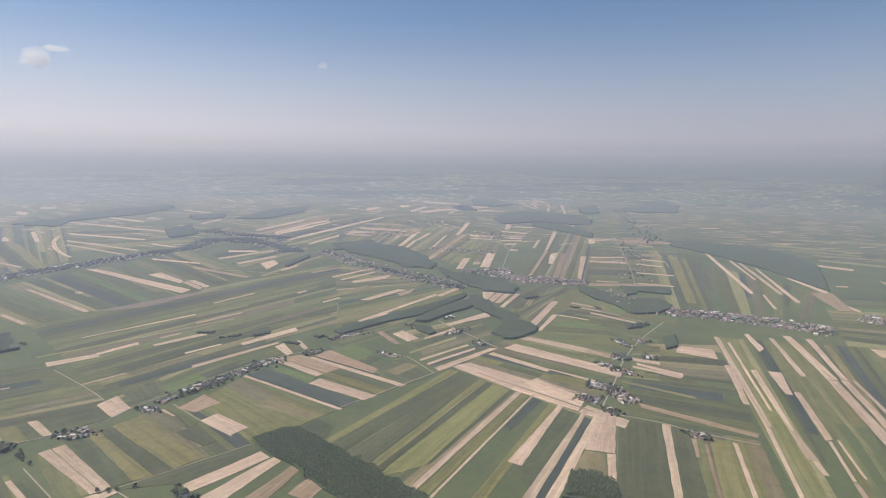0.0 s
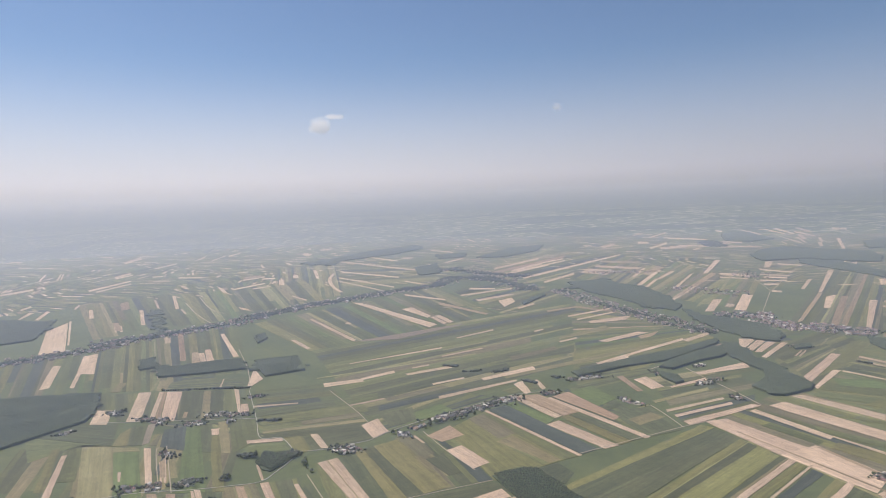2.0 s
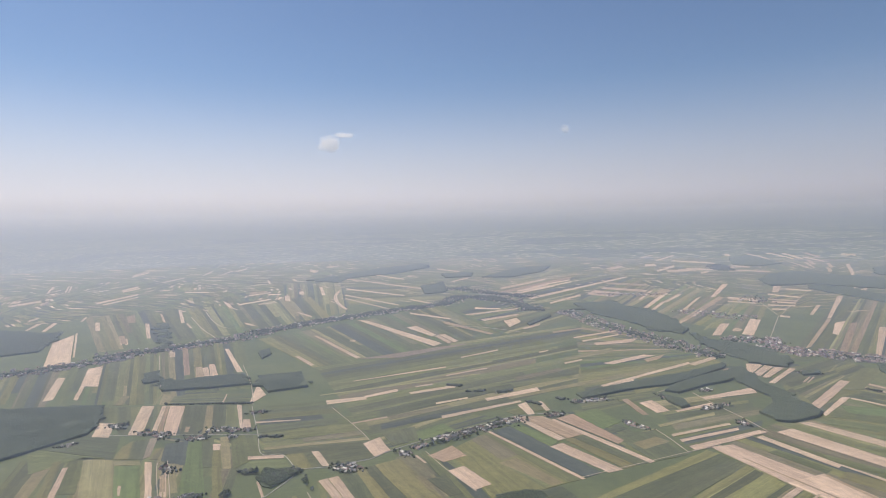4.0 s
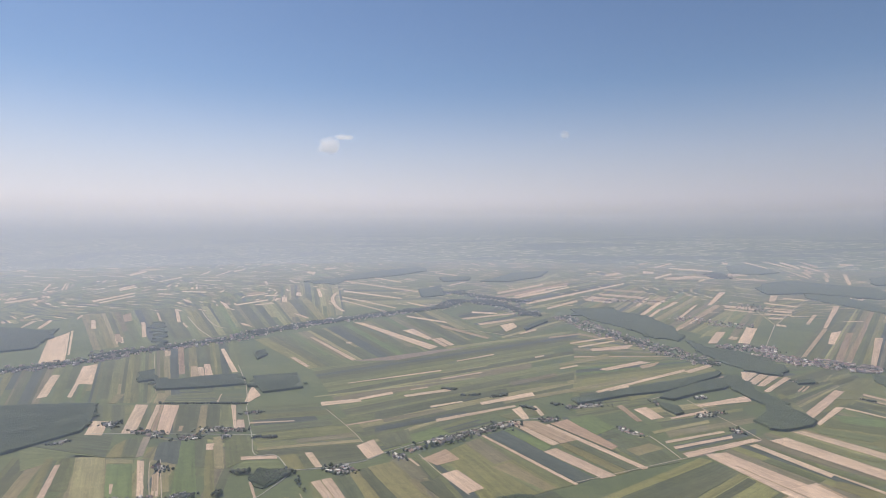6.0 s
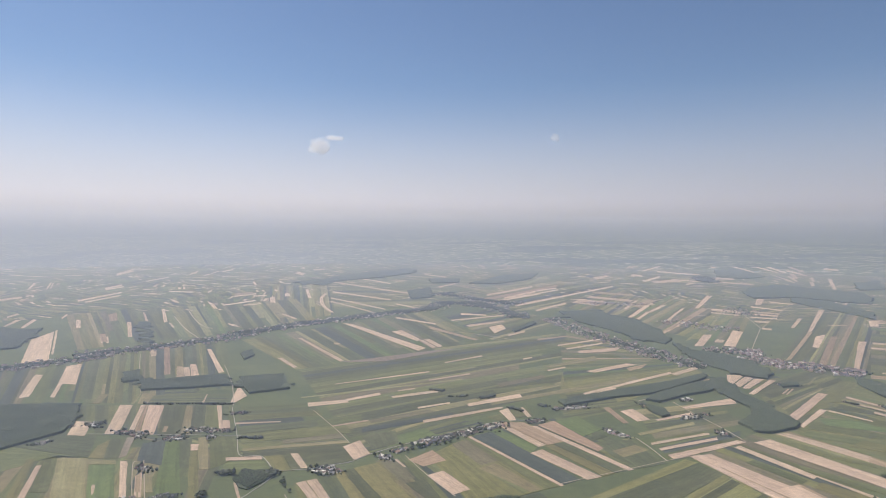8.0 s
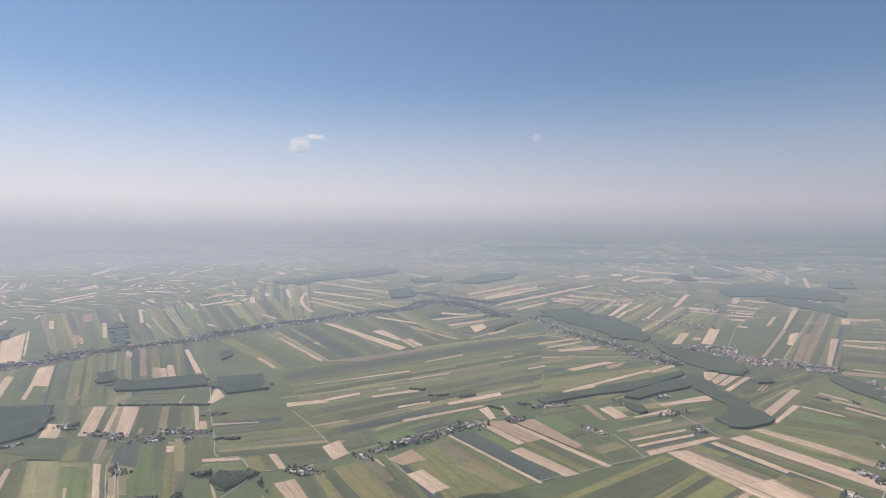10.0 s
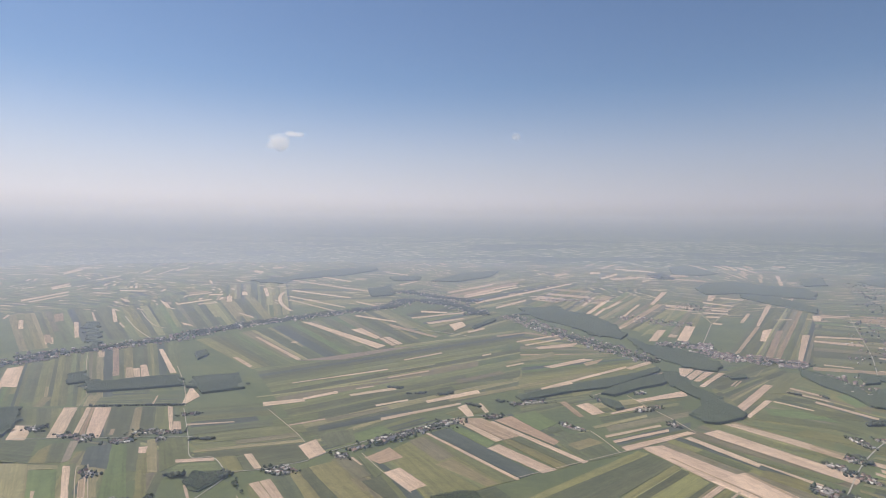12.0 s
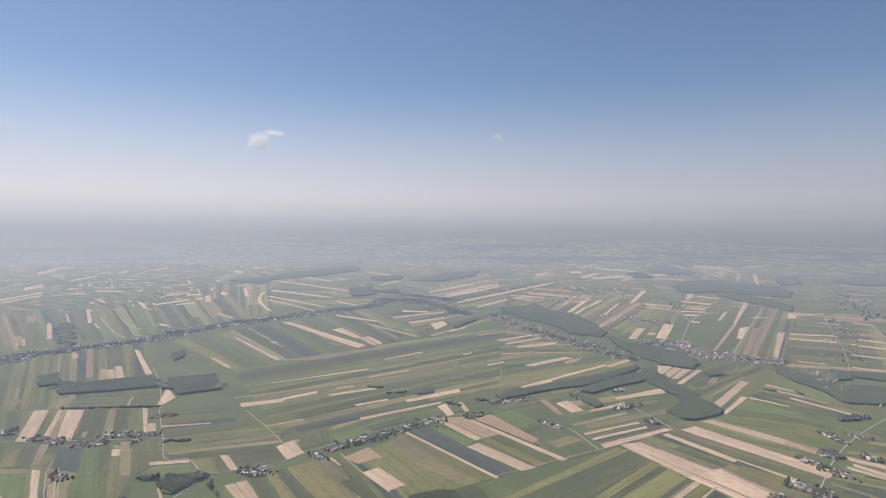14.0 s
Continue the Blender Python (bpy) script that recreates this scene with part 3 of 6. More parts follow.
plot("stubble", -1271, 1297, -1264, 1299, -1197.5, 1232, -1204, 1230)
plot("tan", -1576, 1620, -1588, 1669, -1456, 1534, -1463, 1510)
plot("stubble", -1334, 2239, -1313, 2244, -1215, 2079, -1236, 2074)
plot("stubble", -1347, 2387, -1327, 2391, -1269, 2296, -1292, 2290)
plot("stubble", -1509, 2238, -1475, 2356, -1451, 2317, -1485, 2202)
plot("stubble", -1302, 1991, -1271, 2048, -1253, 2019, -1284, 1962)
plot("stubble", -1439, 2276, -1392, 2309, -1370, 2272, -1416, 2240)
plot("stubble", -1372, 1974, -1341, 2140, -1320, 2107, -1353, 1946)
plot("stubble", -1043.1, 1828, -943.5, 1749, -926.4, 1717, -1028, 1805)
plot("stubble", -692, 1195.1, -685, 1202, -609.6, 1131.6, -612.9, 1120.8)
plot("stubble", -1347, 2583, -1332, 2587, -1161.3, 2280, -1175.1, 2277)
plot("stubble", -757, 1698, -723.6, 1694, -397.8, 1403, -407.5, 1366)
plot("stubble", -557.8, 1598, -537.9, 1631, -443.2, 1508, -445.4, 1483)
plot("stubble", -440.2, 1492, -433.5, 1502, -376.4, 1422, -381.1, 1406)
plot("stubble", -434.3, 1510, -421.5, 1521, -363, 1439, -370.7, 1423)
plot("stubble", -768, 1431, -757.6, 1433, -537.9, 1216, -541.9, 1204)
plot("stubble", -646.2, 1402, -628.9, 1399, -622.7, 1378, -639.7, 1381)
plot("brown", -539.7, 1199, -380.4, 1372, -320, 1419, -447.4, 1235)
plot("stubble", -314.6, 1267, -247.1, 1359, -243.6, 1347, -311.9, 1257)
plot("stubble", -642.9, 1877, -473.1, 1781, -469.2, 1759, -627.2, 1843)
plot("stubble", -1086.7, 2318, -743, 2054, -732.7, 2026, -1069.5, 2281)
plot("stubble", -1036.7, 2211, -752.2, 1962, -742.2, 1936, -1021, 2177)
plot("stubble", -1184.5, 2545, -982.8, 2427, -966.6, 2388, -1163.9, 2501)
plot("stubble", -1438, 3371, -1066.4, 3040, -1044.8, 2978, -1405, 3294)
plot("stubble", -982.8, 2427, -820.4, 2338, -807.5, 2301, -966.6, 2388)
plot("stubble", -1076, 3743, -874.9, 3556, -854.6, 3473, -1049.6, 3651)
plot("stubble", -755.1, 2219, -629, 2111, -620.2, 2081, -743.9, 2186)
plot("stubble", -1408, 3026, -830.3, 2603, -815.9, 2558, -1379, 2964)
plot("stubble", -444.5, 1869, -294.6, 2033, -286.8, 2007, -435.4, 1847)
plot("stubble", -374, 1779, -276, 1905, -267.1, 1882, -358.9, 1750)
plot("stubble", -299.2, 1762, -267.8, 1824, -245.1, 1752, -265, 1659)
plot("stubble", -447.1, 2029, -353.2, 2020, -348.6, 1994, -438.2, 1988)
plot("stubble", -225.6, 1648, -186.1, 1734, -182.9, 1705, -220, 1631)
plot("stubble", -37.8, 2618, 70.3, 2535, 33.1, 2392, -70.4, 2464)
plot("stubble", -1.1, 2741, 182.7, 2644, 166.4, 2577, -13.5, 2668)
plot("tan", 12.4, 2952, 199, 2886, 180.8, 2806, 12.2, 2871)
plot("stubble", -290.7, 2322, 120.4, 3285, 118, 3218, -279.8, 2271)
plot("stubble", -366.1, 2709, -171.3, 3087, -167.9, 3027, -356.6, 2638)
plot("stubble", -344.6, 2550, -157.8, 2999, -154.7, 2942, -338.8, 2508)
plot("stubble", -414.4, 2369, -227.2, 2791, -223.1, 2741, -404.9, 2315)
plot("stubble", 113.6, 2038, 124.2, 2027, 257.9, 2556, 234.3, 2551)
plot("stubble", 144.9, 2031, 156.2, 2034, 217.9, 2277, 205.3, 2275)
plot("stubble", 124.8, 2324, 137.8, 2326, 200.6, 2627, 188.5, 2624)
plot("stubble", 208, 2259, 222.6, 2263, 302.5, 2507, 284.1, 2503)
plot("stubble", 236.1, 2025, 247.3, 2028, 359.8, 2427, 343.9, 2405)
plot("stubble", 164.4, 1692, 192.9, 1744, 242.1, 1886, 217.5, 1848)
plot("stubble", 135.2, 1943, 165.3, 1985, 195.9, 1932, 155.7, 1868)
plot("stubble", 263.6, 1946, 272.5, 1948, 314.6, 2080, 305.2, 2078)
plot("stubble", 267.4, 1629, 289.6, 1634, 346.8, 1824, 322, 1819)
plot("stubble", 344.9, 1661, 371.1, 1651, 447.5, 1907, 423.5, 1924)
plot("stubble", 457.2, 2448, 551, 2416, 537.7, 2330, 450.3, 2377)
plot("stubble", 439.6, 2341, 524, 2296, 516.7, 2264, 433.4, 2308)
plot("stubble", 397.4, 2435, 412.9, 2438, 555.8, 2940, 529.2, 2934)
plot("stubble", -5.1, 1269, 83.8, 1370, 105.8, 1363, 12.8, 1262)
plot("stubble", -27.2, 1478, 80.5, 1559, 63.9, 1504, -19.8, 1452)
plot("stubble", -80, 1542, 31.7, 1665, 31.4, 1647, -76.3, 1527)
plot("stubble", -56.3, 1501, 42.9, 1616, 42.5, 1599, -52.9, 1487)
plot("stubble", -85.6, 1258, -50.9, 1298, -48, 1287, -82.5, 1248)
plot("stubble", -149, 1354, -131.3, 1376, -127.5, 1365, -146.4, 1342)
plot("stubble", 167.8, 1298, 226.5, 1376, 237, 1367, 177.6, 1285)
plot("stubble", 722.4, 2855, 755.4, 2862, 681.2, 2629, 657.9, 2624)
plot("stubble", 631.5, 2579, 723.7, 2488, 713, 2451, 621.7, 2539)
plot("stubble", 594.2, 2425, 682.1, 2378, 672.4, 2344, 585.6, 2390)
plot("stubble", 553.4, 2257, 635.2, 2246, 626.7, 2215, 546, 2226)
plot("stubble", 861.3, 2537, 883.3, 2542, 652.4, 1973, 642.1, 1971)
plot("tan", 638.3, 1959, 652, 1962, 463, 1524, 446.8, 1507)
plot("stubble", 704.4, 2261, 718.3, 2264, 624.7, 2035, 614.1, 2033)
plot("stubble", 634.4, 1886, 673.6, 1925, 577.4, 1695, 568.5, 1709)
plot("tan", 675.2, 1895, 694.8, 1900, 505.4, 1440, 487.9, 1437)
plot("stubble", 720.7, 1830, 742.4, 1835, 577.2, 1457, 557.6, 1435)
plot("stubble", 921.4, 2268, 953.8, 2275, 899.8, 2146, 874.6, 2140)
plot("stubble", 753.7, 1828, 872.7, 1819, 859.1, 1790, 741.8, 1799)
plot("stubble", 719.7, 1751, 824.8, 1716, 808.6, 1682, 708.7, 1725)
plot("tan", 956.9, 1875, 1011.8, 1846, 999.4, 1804, 935, 1823)
plot("stubble", 907.1, 1775, 953.6, 1719, 944, 1701, 897.8, 1756)
plot("stubble", 995.7, 2803, 1010.2, 2807, 945.4, 2649, 931.7, 2646)
plot("stubble", 1035.3, 2791, 1049.6, 2794, 975.5, 2618, 962.1, 2615)
plot("stubble", 845.7, 1687, 904.1, 1634, 895.5, 1618, 837.4, 1670)
plot("stubble", 1047.6, 2101, 1090.6, 2056, 1077.6, 2031, 1034.9, 2075)
plot("stubble", 931.3, 2230, 1059.7, 2307, 1045.7, 2276, 919.3, 2201)
plot("stubble", 418.4, 813.2, 464.1, 759.7, 457.8, 747.6, 413.5, 802.3)
plot("stubble", 132.8, 824.4, 162.1, 840.2, 236.7, 754.3, 196.2, 731.5)
plot("stubble", 197.1, 730.3, 245.3, 766.6, 292.1, 694.8, 262.4, 651.1)
plot("stubble", 262, 649.7, 281.1, 666.8, 313.7, 618.5, 299.5, 599.3)
plot("light_green", 134.6, 817, 141.5, 815.2, 284.7, 616.9, 279.7, 614.6)
plot("stubble", -1421, 1209, -1467, 1317, -1164.6, 1030.4, -1195.4, 991)
plot("stubble", -1478, 1332, -1479, 1340, -1209, 1082.6, -1214, 1081.9)
plot("stubble", -1078.2, 924.4, -1060.3, 926.3, -949.4, 801.7, -958, 788.3)
plot("stubble", -1079.8, 998.5, -1066.9, 1024.9, -940.9, 888.8, -975.8, 883.4)
plot("stubble", -975.8, 883.4, -967.1, 884.7, -902.3, 808.5, -913.3, 810)
plot("stubble", -761.5, 718.4, -736.1, 722.8, -695.8, 671.3, -722.7, 666.8)
plot("stubble", -665.4, 569.6, -661.5, 574.3, -564.8, 457.5, -571.7, 453.2)
plot("stubble", -562.4, 440.9, -552.8, 447.1, -510.7, 398, -521.5, 390.5)
plot("stubble", -577.1, 610.1, -567.7, 611.9, -494.6, 529.9, -501.7, 527.2)
plot("stubble", -556.1, 545.1, -551.5, 545.9, -533.9, 525.1, -535.8, 524.1)
plot("stubble", -435.1, 524.8, -428.5, 526.2, -374.2, 467.6, -381.1, 466.2)
plot("stubble", -437.5, 521.7, -433.9, 522.4, -382, 465, -385.8, 464.2)
plot("tan", -394.6, 540.3, -385.5, 542.4, -331.9, 484.3, -340.4, 480.3)
plot("olive", -408.1, 534.6, -397.7, 539.6, -341.4, 480, -359, 474)
plot("tan", -459.3, 510.9, -450.3, 512.7, -400.9, 456.2, -419.1, 454.7)
plot("tan", -482.2, 506.6, -470.1, 508.8, -444.6, 481, -454.2, 477.1)
plot("stubble", -422.9, 449.4, -379, 463.6, -334.6, 420.3, -379.9, 403.4)
plot("stubble", -363.3, 468.9, -349.2, 475.1, -306.5, 436.4, -321.5, 429.7)
plot("tan", -348.7, 475.3, -333.4, 482.9, -317, 463.4, -323.8, 456)
plot("yellow_green", -495.4, 406.5, -461.2, 427.2, -419.6, 381.1, -450.2, 361.6)
plot("dark_green", -532.5, 376, -513.9, 392.7, -469.7, 347.7, -490.2, 331.3)
plot("stubble", -540.7, 374.6, -538.1, 376.6, -493, 328.9, -495.8, 326.4)
plot("fallow", -595.6, 394.7, -558.8, 416.6, -529.8, 386.2, -558.4, 363.7)
plot("fallow", -524.9, 472.5, -480.6, 488.3, -442.6, 440.4, -481, 422.9)
plot("olive", -652.8, 591.4, -616.9, 602.7, -510.8, 492.3, -551, 471.4)
plot("yellow_green", -609.6, 574.1, -602.9, 584.7, -527.5, 479.7, -533.3, 476.4)
plot("stubble", -371.3, 552.5, -363.7, 557.1, -308.3, 494.2, -316.4, 491.2)
plot("stubble", -331.8, 556.6, -328.3, 560.2, -280.6, 507.6, -285.5, 505.2)
plot("stubble", -330.6, 611.7, -323.2, 620.2, -238.1, 529.9, -244.9, 526.9)
plot("stubble", -321.8, 620.5, -313.6, 629.3, -230.5, 536.6, -237, 530.2)
plot("stubble", -401.8, 592.6, -399.4, 594.7, -371.2, 560.9, -373.4, 559)
plot("stubble", -292, 498.1, -227.5, 532.6, -222, 527.1, -267.4, 473.2)
plot("stubble", -258.9, 481.2, -254.6, 484.3, -221.8, 452.3, -227.6, 450.8)
plot("olive", -312.7, 493.1, -292.6, 498, -270.4, 475.4, -285.4, 468.8)
plot("stubble", -167.2, 533.9, -106.1, 590.7, -94.4, 576.5, -159.1, 517.6)
plot("stubble", -166.4, 485.7, -91.6, 577.4, -82.3, 568.1, -151.2, 460.4)
plot("tan", -121.1, 481.6, -71, 557.6, -62.2, 547, -93.3, 484.8)
plot("tan", -68.9, 507.1, -51.3, 534.6, -36.1, 514.7, -49.1, 493.1)
plot("dark_green", -219.9, 532.3, -119.4, 604, -93.8, 590.4, -168.2, 537)
plot("dark_green", -320.3, 548.7, -316.2, 563.2, -271.7, 517.8, -280, 510)
plot("dark_green", -239.7, 493.2, -226, 501.9, -180.4, 461.2, -202.8, 451.1)
plot("dark_green", -192.4, 505.5, -161.4, 516, -162.4, 493.5, -176.1, 485.1)
plot("dark_green", -113.3, 611.3, -53.1, 665.3, -33.1, 641.7, -40.4, 615.1)
plot("yellow_green", -41.7, 609.5, -29.9, 595.4, 139.9, 805, 125.4, 811.9)
plot("olive", -8.1, 582.9, 67.4, 672.5, 70.2, 669.1, -4.5, 577.2)
plot("fallow", -190.5, 500.9, -169.7, 514.8, -168.6, 506.7, -181.5, 495.2)
plot("stubble", 406.6, 802.5, 458.3, 751.8, 450.9, 742, 402.3, 793.5)
plot("light_green", 362.5, 745.3, 435.2, 677.9, 431.1, 670.9, 358.9, 737.5)
plot("tan", 349.3, 667.1, 446.5, 568.5, 436.8, 560.3, 346.3, 653.2)
plot("stubble", 348.1, 606, 356.6, 601.6, 269.9, 416, 262.8, 418.1)
plot("stubble", 284.2, 644.9, 301.8, 628.2, 262.7, 544.4, 233.2, 556.7)
plot("stubble", 254.5, 545.5, 263.3, 542.9, 240.4, 492.2, 232.8, 494.5)
plot("olive", 233.9, 555.2, 252.9, 544.7, 226.5, 483.9, 198.3, 509.9)
plot("stubble", 246, 674, 255.5, 676.8, 157.5, 531.4, 145.7, 541.2)
plot("stubble", 272.1, 655, 275.3, 650.7, 138.3, 450.1, 126.1, 452.4)
plot("stubble", 282.3, 643.7, 286.8, 635.8, 159.4, 447.2, 146.8, 449)
plot("stubble", 207, 725.3, 213, 720.4, 22.9, 467, 17.4, 471.4)
plot("stubble", 221.7, 709.1, 224.2, 707.6, 35, 449.1, 31, 448.8)
plot("tan", 363.1, 569.3, 368.5, 567.4, 347.9, 526.4, 344.5, 527.6)
plot("tan", 370.2, 554.6, 372.3, 550.9, 325.5, 453.7, 321.5, 454.4)
plot("stubble", 403.2, 553.6, 406.3, 549.3, 347.1, 425.6, 342.7, 427.5)
plot("stubble", 622.1, 930.7, 629.9, 928.3, 474.2, 584.3, 464.6, 582.5)
plot("stubble", 548.7, 788.5, 559.5, 784.9, 490, 646.5, 482.9, 649.1)
plot("stubble", 463.6, 581.1, 469.1, 580.8, 384.6, 410.9, 381.1, 412.6)
plot("stubble", 625.4, 896.8, 630.1, 895.3, 506.8, 627.8, 502.9, 627.3)
plot("stubble", 575.8, 765.3, 585.7, 764.7, 492.6, 571.4, 487.4, 573.5)
plot("stubble", 485.9, 570.5, 492.9, 569.5, 467.8, 505.5, 457, 510.2)
plot("stubble", 460.9, 507, 466.9, 504.3, 455.1, 477.5, 450.5, 479.7)
plot("stubble", 598.2, 757.4, 614.1, 748.9, 569, 670.2, 561.4, 673.1)
plot("stubble", 577.7, 678.9, 585.4, 675.9, 520.3, 546.7, 510.5, 545.6)
plot("stubble", 511.4, 543.4, 515.7, 543.3, 473.2, 464.2, 470.3, 465.7)
plot("stubble", 467.7, 462.5, 472.6, 461.5, 435.3, 380.7, 430.2, 383.8)
plot("stubble", 523.6, 545.2, 526.2, 544, 487.9, 467.5, 485.5, 468.8)
plot("stubble", 716.1, 911.8, 723.1, 909.4, 641.7, 732.9, 631.5, 731.1)
plot("light_green", 638.2, 728.6, 644.9, 726, 540.3, 513.5, 535.7, 515.8)
plot("stubble", 751.9, 923.6, 764.3, 919.4, 676.2, 713.5, 661.6, 716.6)
plot("stubble", 659.9, 714.5, 671.7, 709.7, 544.4, 448.9, 522.8, 436.6)
plot("stubble", 779.4, 901.9, 789.8, 898.2, 689.1, 711.1, 682.3, 713.9)
plot("stubble", 678.7, 712.5, 687.3, 709, 599.2, 531.7, 589.6, 532.6)
plot("stubble", 693.3, 706.4, 697.6, 704.6, 615.2, 533.6, 608.9, 532.8)
plot("stubble", 686.2, 937.4, 696.8, 941.9, 666.9, 858.5, 646.5, 841.6)
plot("stubble", 849.1, 839.6, 910.2, 801.7, 881.7, 774.6, 827.4, 794.5)
plot("stubble", 817.3, 776.7, 862.7, 756.6, 842.1, 736.9, 812.4, 750.4)
plot("stubble", 528, 886, 576.8, 861.2, 555.7, 815.1, 507, 854.4)
plot("stubble", 1200, 1893, 1212, 1891, 939.2, 1261, 922.9, 1252)
plot("stubble", 1179.4, 1719, 1193.7, 1728, 1059, 1419, 1049.2, 1413)
plot("stubble", 1186.4, 1683, 1195.5, 1681, 1002.9, 1242, 990.2, 1239)
plot("stubble", 1168.8, 1578, 1175.7, 1576, 983.2, 1162.3, 967.2, 1154.8)
plot("stubble", 1158.3, 1436, 1168.1, 1433, 1133.8, 1253, 1111, 1238)
plot("tan", 1071.9, 1236, 1086.5, 1231, 1024.3, 1075.7, 1004.5, 1076.6)
plot("stubble", 944.6, 1239, 950.1, 1237, 884.1, 1110, 877.9, 1111.9)
plot("green", 121.5, 792.7, 139.8, 796.4, -20.2, 597.8, -27.7, 610.6)
plot("dark_green", 140.4, 792.1, 167.3, 771.3, 5.9, 579.2, -18, 591.7)
plot("light_green", 171.5, 765.3, 177.1, 757.6, 17.1, 546.4, 11.3, 560.2)
plot("yellow_green", 178.7, 755.7, 194, 742.8, 37.7, 531.3, 19.8, 546.4)
plot("dark_green", 194.1, 741, 201.5, 730.4, 10, 485.1, 4.5, 485.2)
plot("olive", 202.2, 728.7, 206.3, 725.3, 19.3, 474.7, 11.6, 480.8)
plot("yellow_green", 213.1, 718.7, 221, 710.7, 32.1, 453.4, 25.2, 464.2)
plot("blue_green", 226.8, 706.2, 235.5, 697.2, 165.7, 608.5, 163, 620.7)
plot("yellow_green", 239.8, 685.4, 245.9, 675.8, 94.6, 456.7, 78.9, 455.7)
plot("dark_green", 256.2, 673.1, 271.4, 656.9, 152.9, 490.8, 143.7, 531.3)
plot("blue_green", 276, 648.8, 281.7, 643.9, 147.1, 451.4, 140.1, 452.5)
plot("dark_green", 302.3, 624.7, 346.8, 606.4, 261.4, 418.6, 214.9, 432.8)
plot("dark_green", 357.7, 599.6, 370.6, 587.3, 292.9, 409.7, 272.1, 415.6)
plot("yellow_green", 384.2, 568.2, 402, 554, 341.7, 427.9, 318.2, 437.4)
plot("light_green", -318.5, 1156.5, -239.9, 1243, -237.9, 1233, -316, 1147.5)
plot("stubble", -307.5, 1108, -240, 1181.8, -237, 1172.8, -305.2, 1099.7)
plot("light_green", -235.4, 1208, -188.4, 1259, -185.7, 1249, -231.2, 1198.4)
plot("fallow", -172.8, 1117.2, -91.8, 1211, -84.3, 1188.7, -163.7, 1093.8)
plot("tan", -478, 1725, -293.7, 1555, -296.7, 1538, -467.1, 1685)
plot("light_green", -375.5, 1407, -96.8, 1703, -95.1, 1675, -368.5, 1381)
plot("olive", -91.5, 1289, 14.2, 1432, 20.3, 1382, -84.7, 1280)
plot("green", -233.1, 1032.9, -65.2, 1155.9, -62, 1139, -223.3, 998.3)
plot("stubble", -141.9, 948.1, -130.1, 966.1, -109, 910, -116.8, 900.1)
plot("stubble", -111.4, 969.8, -106.8, 980.3, -87.1, 934.5, -92.8, 927.5)
plot("tan", 81, 1324, 128.4, 1379, 111.8, 1330, 85.4, 1298)
plot("yellow_green", 46.6, 1080.2, 181.4, 1232, 177.4, 1204, 50.3, 1051.8)
plot("tan", 161.5, 1166.3, 238.5, 1277, 240.1, 1268, 164.5, 1150.4)
plot("stubble", 363.2, 1490, 376.5, 1492, 361.4, 1427, 348.7, 1424)
plot("stubble", 776.8, 1545, 862.5, 1493, 854.9, 1479, 769.9, 1530)
plot("stubble", 706.7, 1400, 785.8, 1354, 779.5, 1343, 701, 1388)
plot("stubble", 613.1, 1437, 664.4, 1418, 659, 1406, 607.9, 1425)
plot("tan", 1040.3, 2201, 1138.9, 2149, 1110.8, 2095, 1014.4, 2145)
plot("tan", 1089.1, 2306, 1176.6, 2268, 1161.1, 2238, 1074.7, 2275)
plot("yellow_green", 517.5, 1182.8, 549.6, 1148.2, 530.1, 1104.9, 500.4, 1141.4)
plot("stubble", -1949, 3619, -1825, 3501, -1757, 3333, -1862, 3443)
plot("stubble", -1965, 3896, -1913, 3971, -1837, 3813, -1888, 3744)
plot("stubble", 717.7, 3806, 916, 3688, 896, 3607, 701.3, 3718)
plot("stubble", 998.9, 6170, 1021.4, 5307, 989.2, 5138, 962.3, 5943)
plot("stubble", 1212, 5905, 1197.7, 4830, 1163.6, 4692, 1169.8, 5698)
plot("stubble", 1256, 4714, 1215, 4056, 1179.2, 3830, 1172.5, 3956)
plot("stubble", 1271, 3893, 1303, 3943, 1227, 3684, 1194.4, 3639)
plot("stubble", 1494, 4266, 1520, 4272, 1262, 3480, 1244, 3476)
plot("stubble", 1403, 5664, 1370, 4872, 1331, 4732, 1357, 5475)
plot("stubble", 1501, 5115, 1477, 4586, 1438, 4463, 1457, 4961)
plot("stubble", 494, 3886, 648.8, 3789, 634, 3702, 482.4, 3793)
plot("light_green", -748.8, 815, -785.7, 879.8, -782.8, 880.5, -743.3, 816.4)
plot("olive", -776.1, 871.5, -754.3, 880.2, -721.5, 821.7, -737.9, 817.7)
plot("olive", -812.7, 798.4, -843.1, 847.4, -828.7, 851.2, -799, 802.1)
plot("stubble", -636, 847.6, -661.9, 897.9, -659.9, 898.4, -632.3, 848.5)
plot("stubble", 281.7, 1323, 314.6, 1322, 275.3, 1242, 269.4, 1254)
plot("stubble", 315.7, 1317, 328.2, 1306, 285.5, 1223, 276.5, 1238)
plot("stubble", 329.3, 1302, 346.3, 1301, 298.6, 1214, 286.7, 1215)
plot("stubble", 356.4, 1299, 367.6, 1297, 296.7, 1172.8, 289.3, 1178.7)
plot("stubble", 348.8, 1194, 350.8, 1190.6, 373.8, 1233, 371.9, 1237)
plot("stubble", 354.9, 1191.6, 356.8, 1188.2, 381.4, 1235, 379.5, 1238)
plot("light_green", 419.7, 1283, 421.5, 1279, 459.1, 1349, 454.4, 1348)
plot("tan", 167.2, 2414, 190.9, 2386, 282.6, 2662, 250.5, 2695)
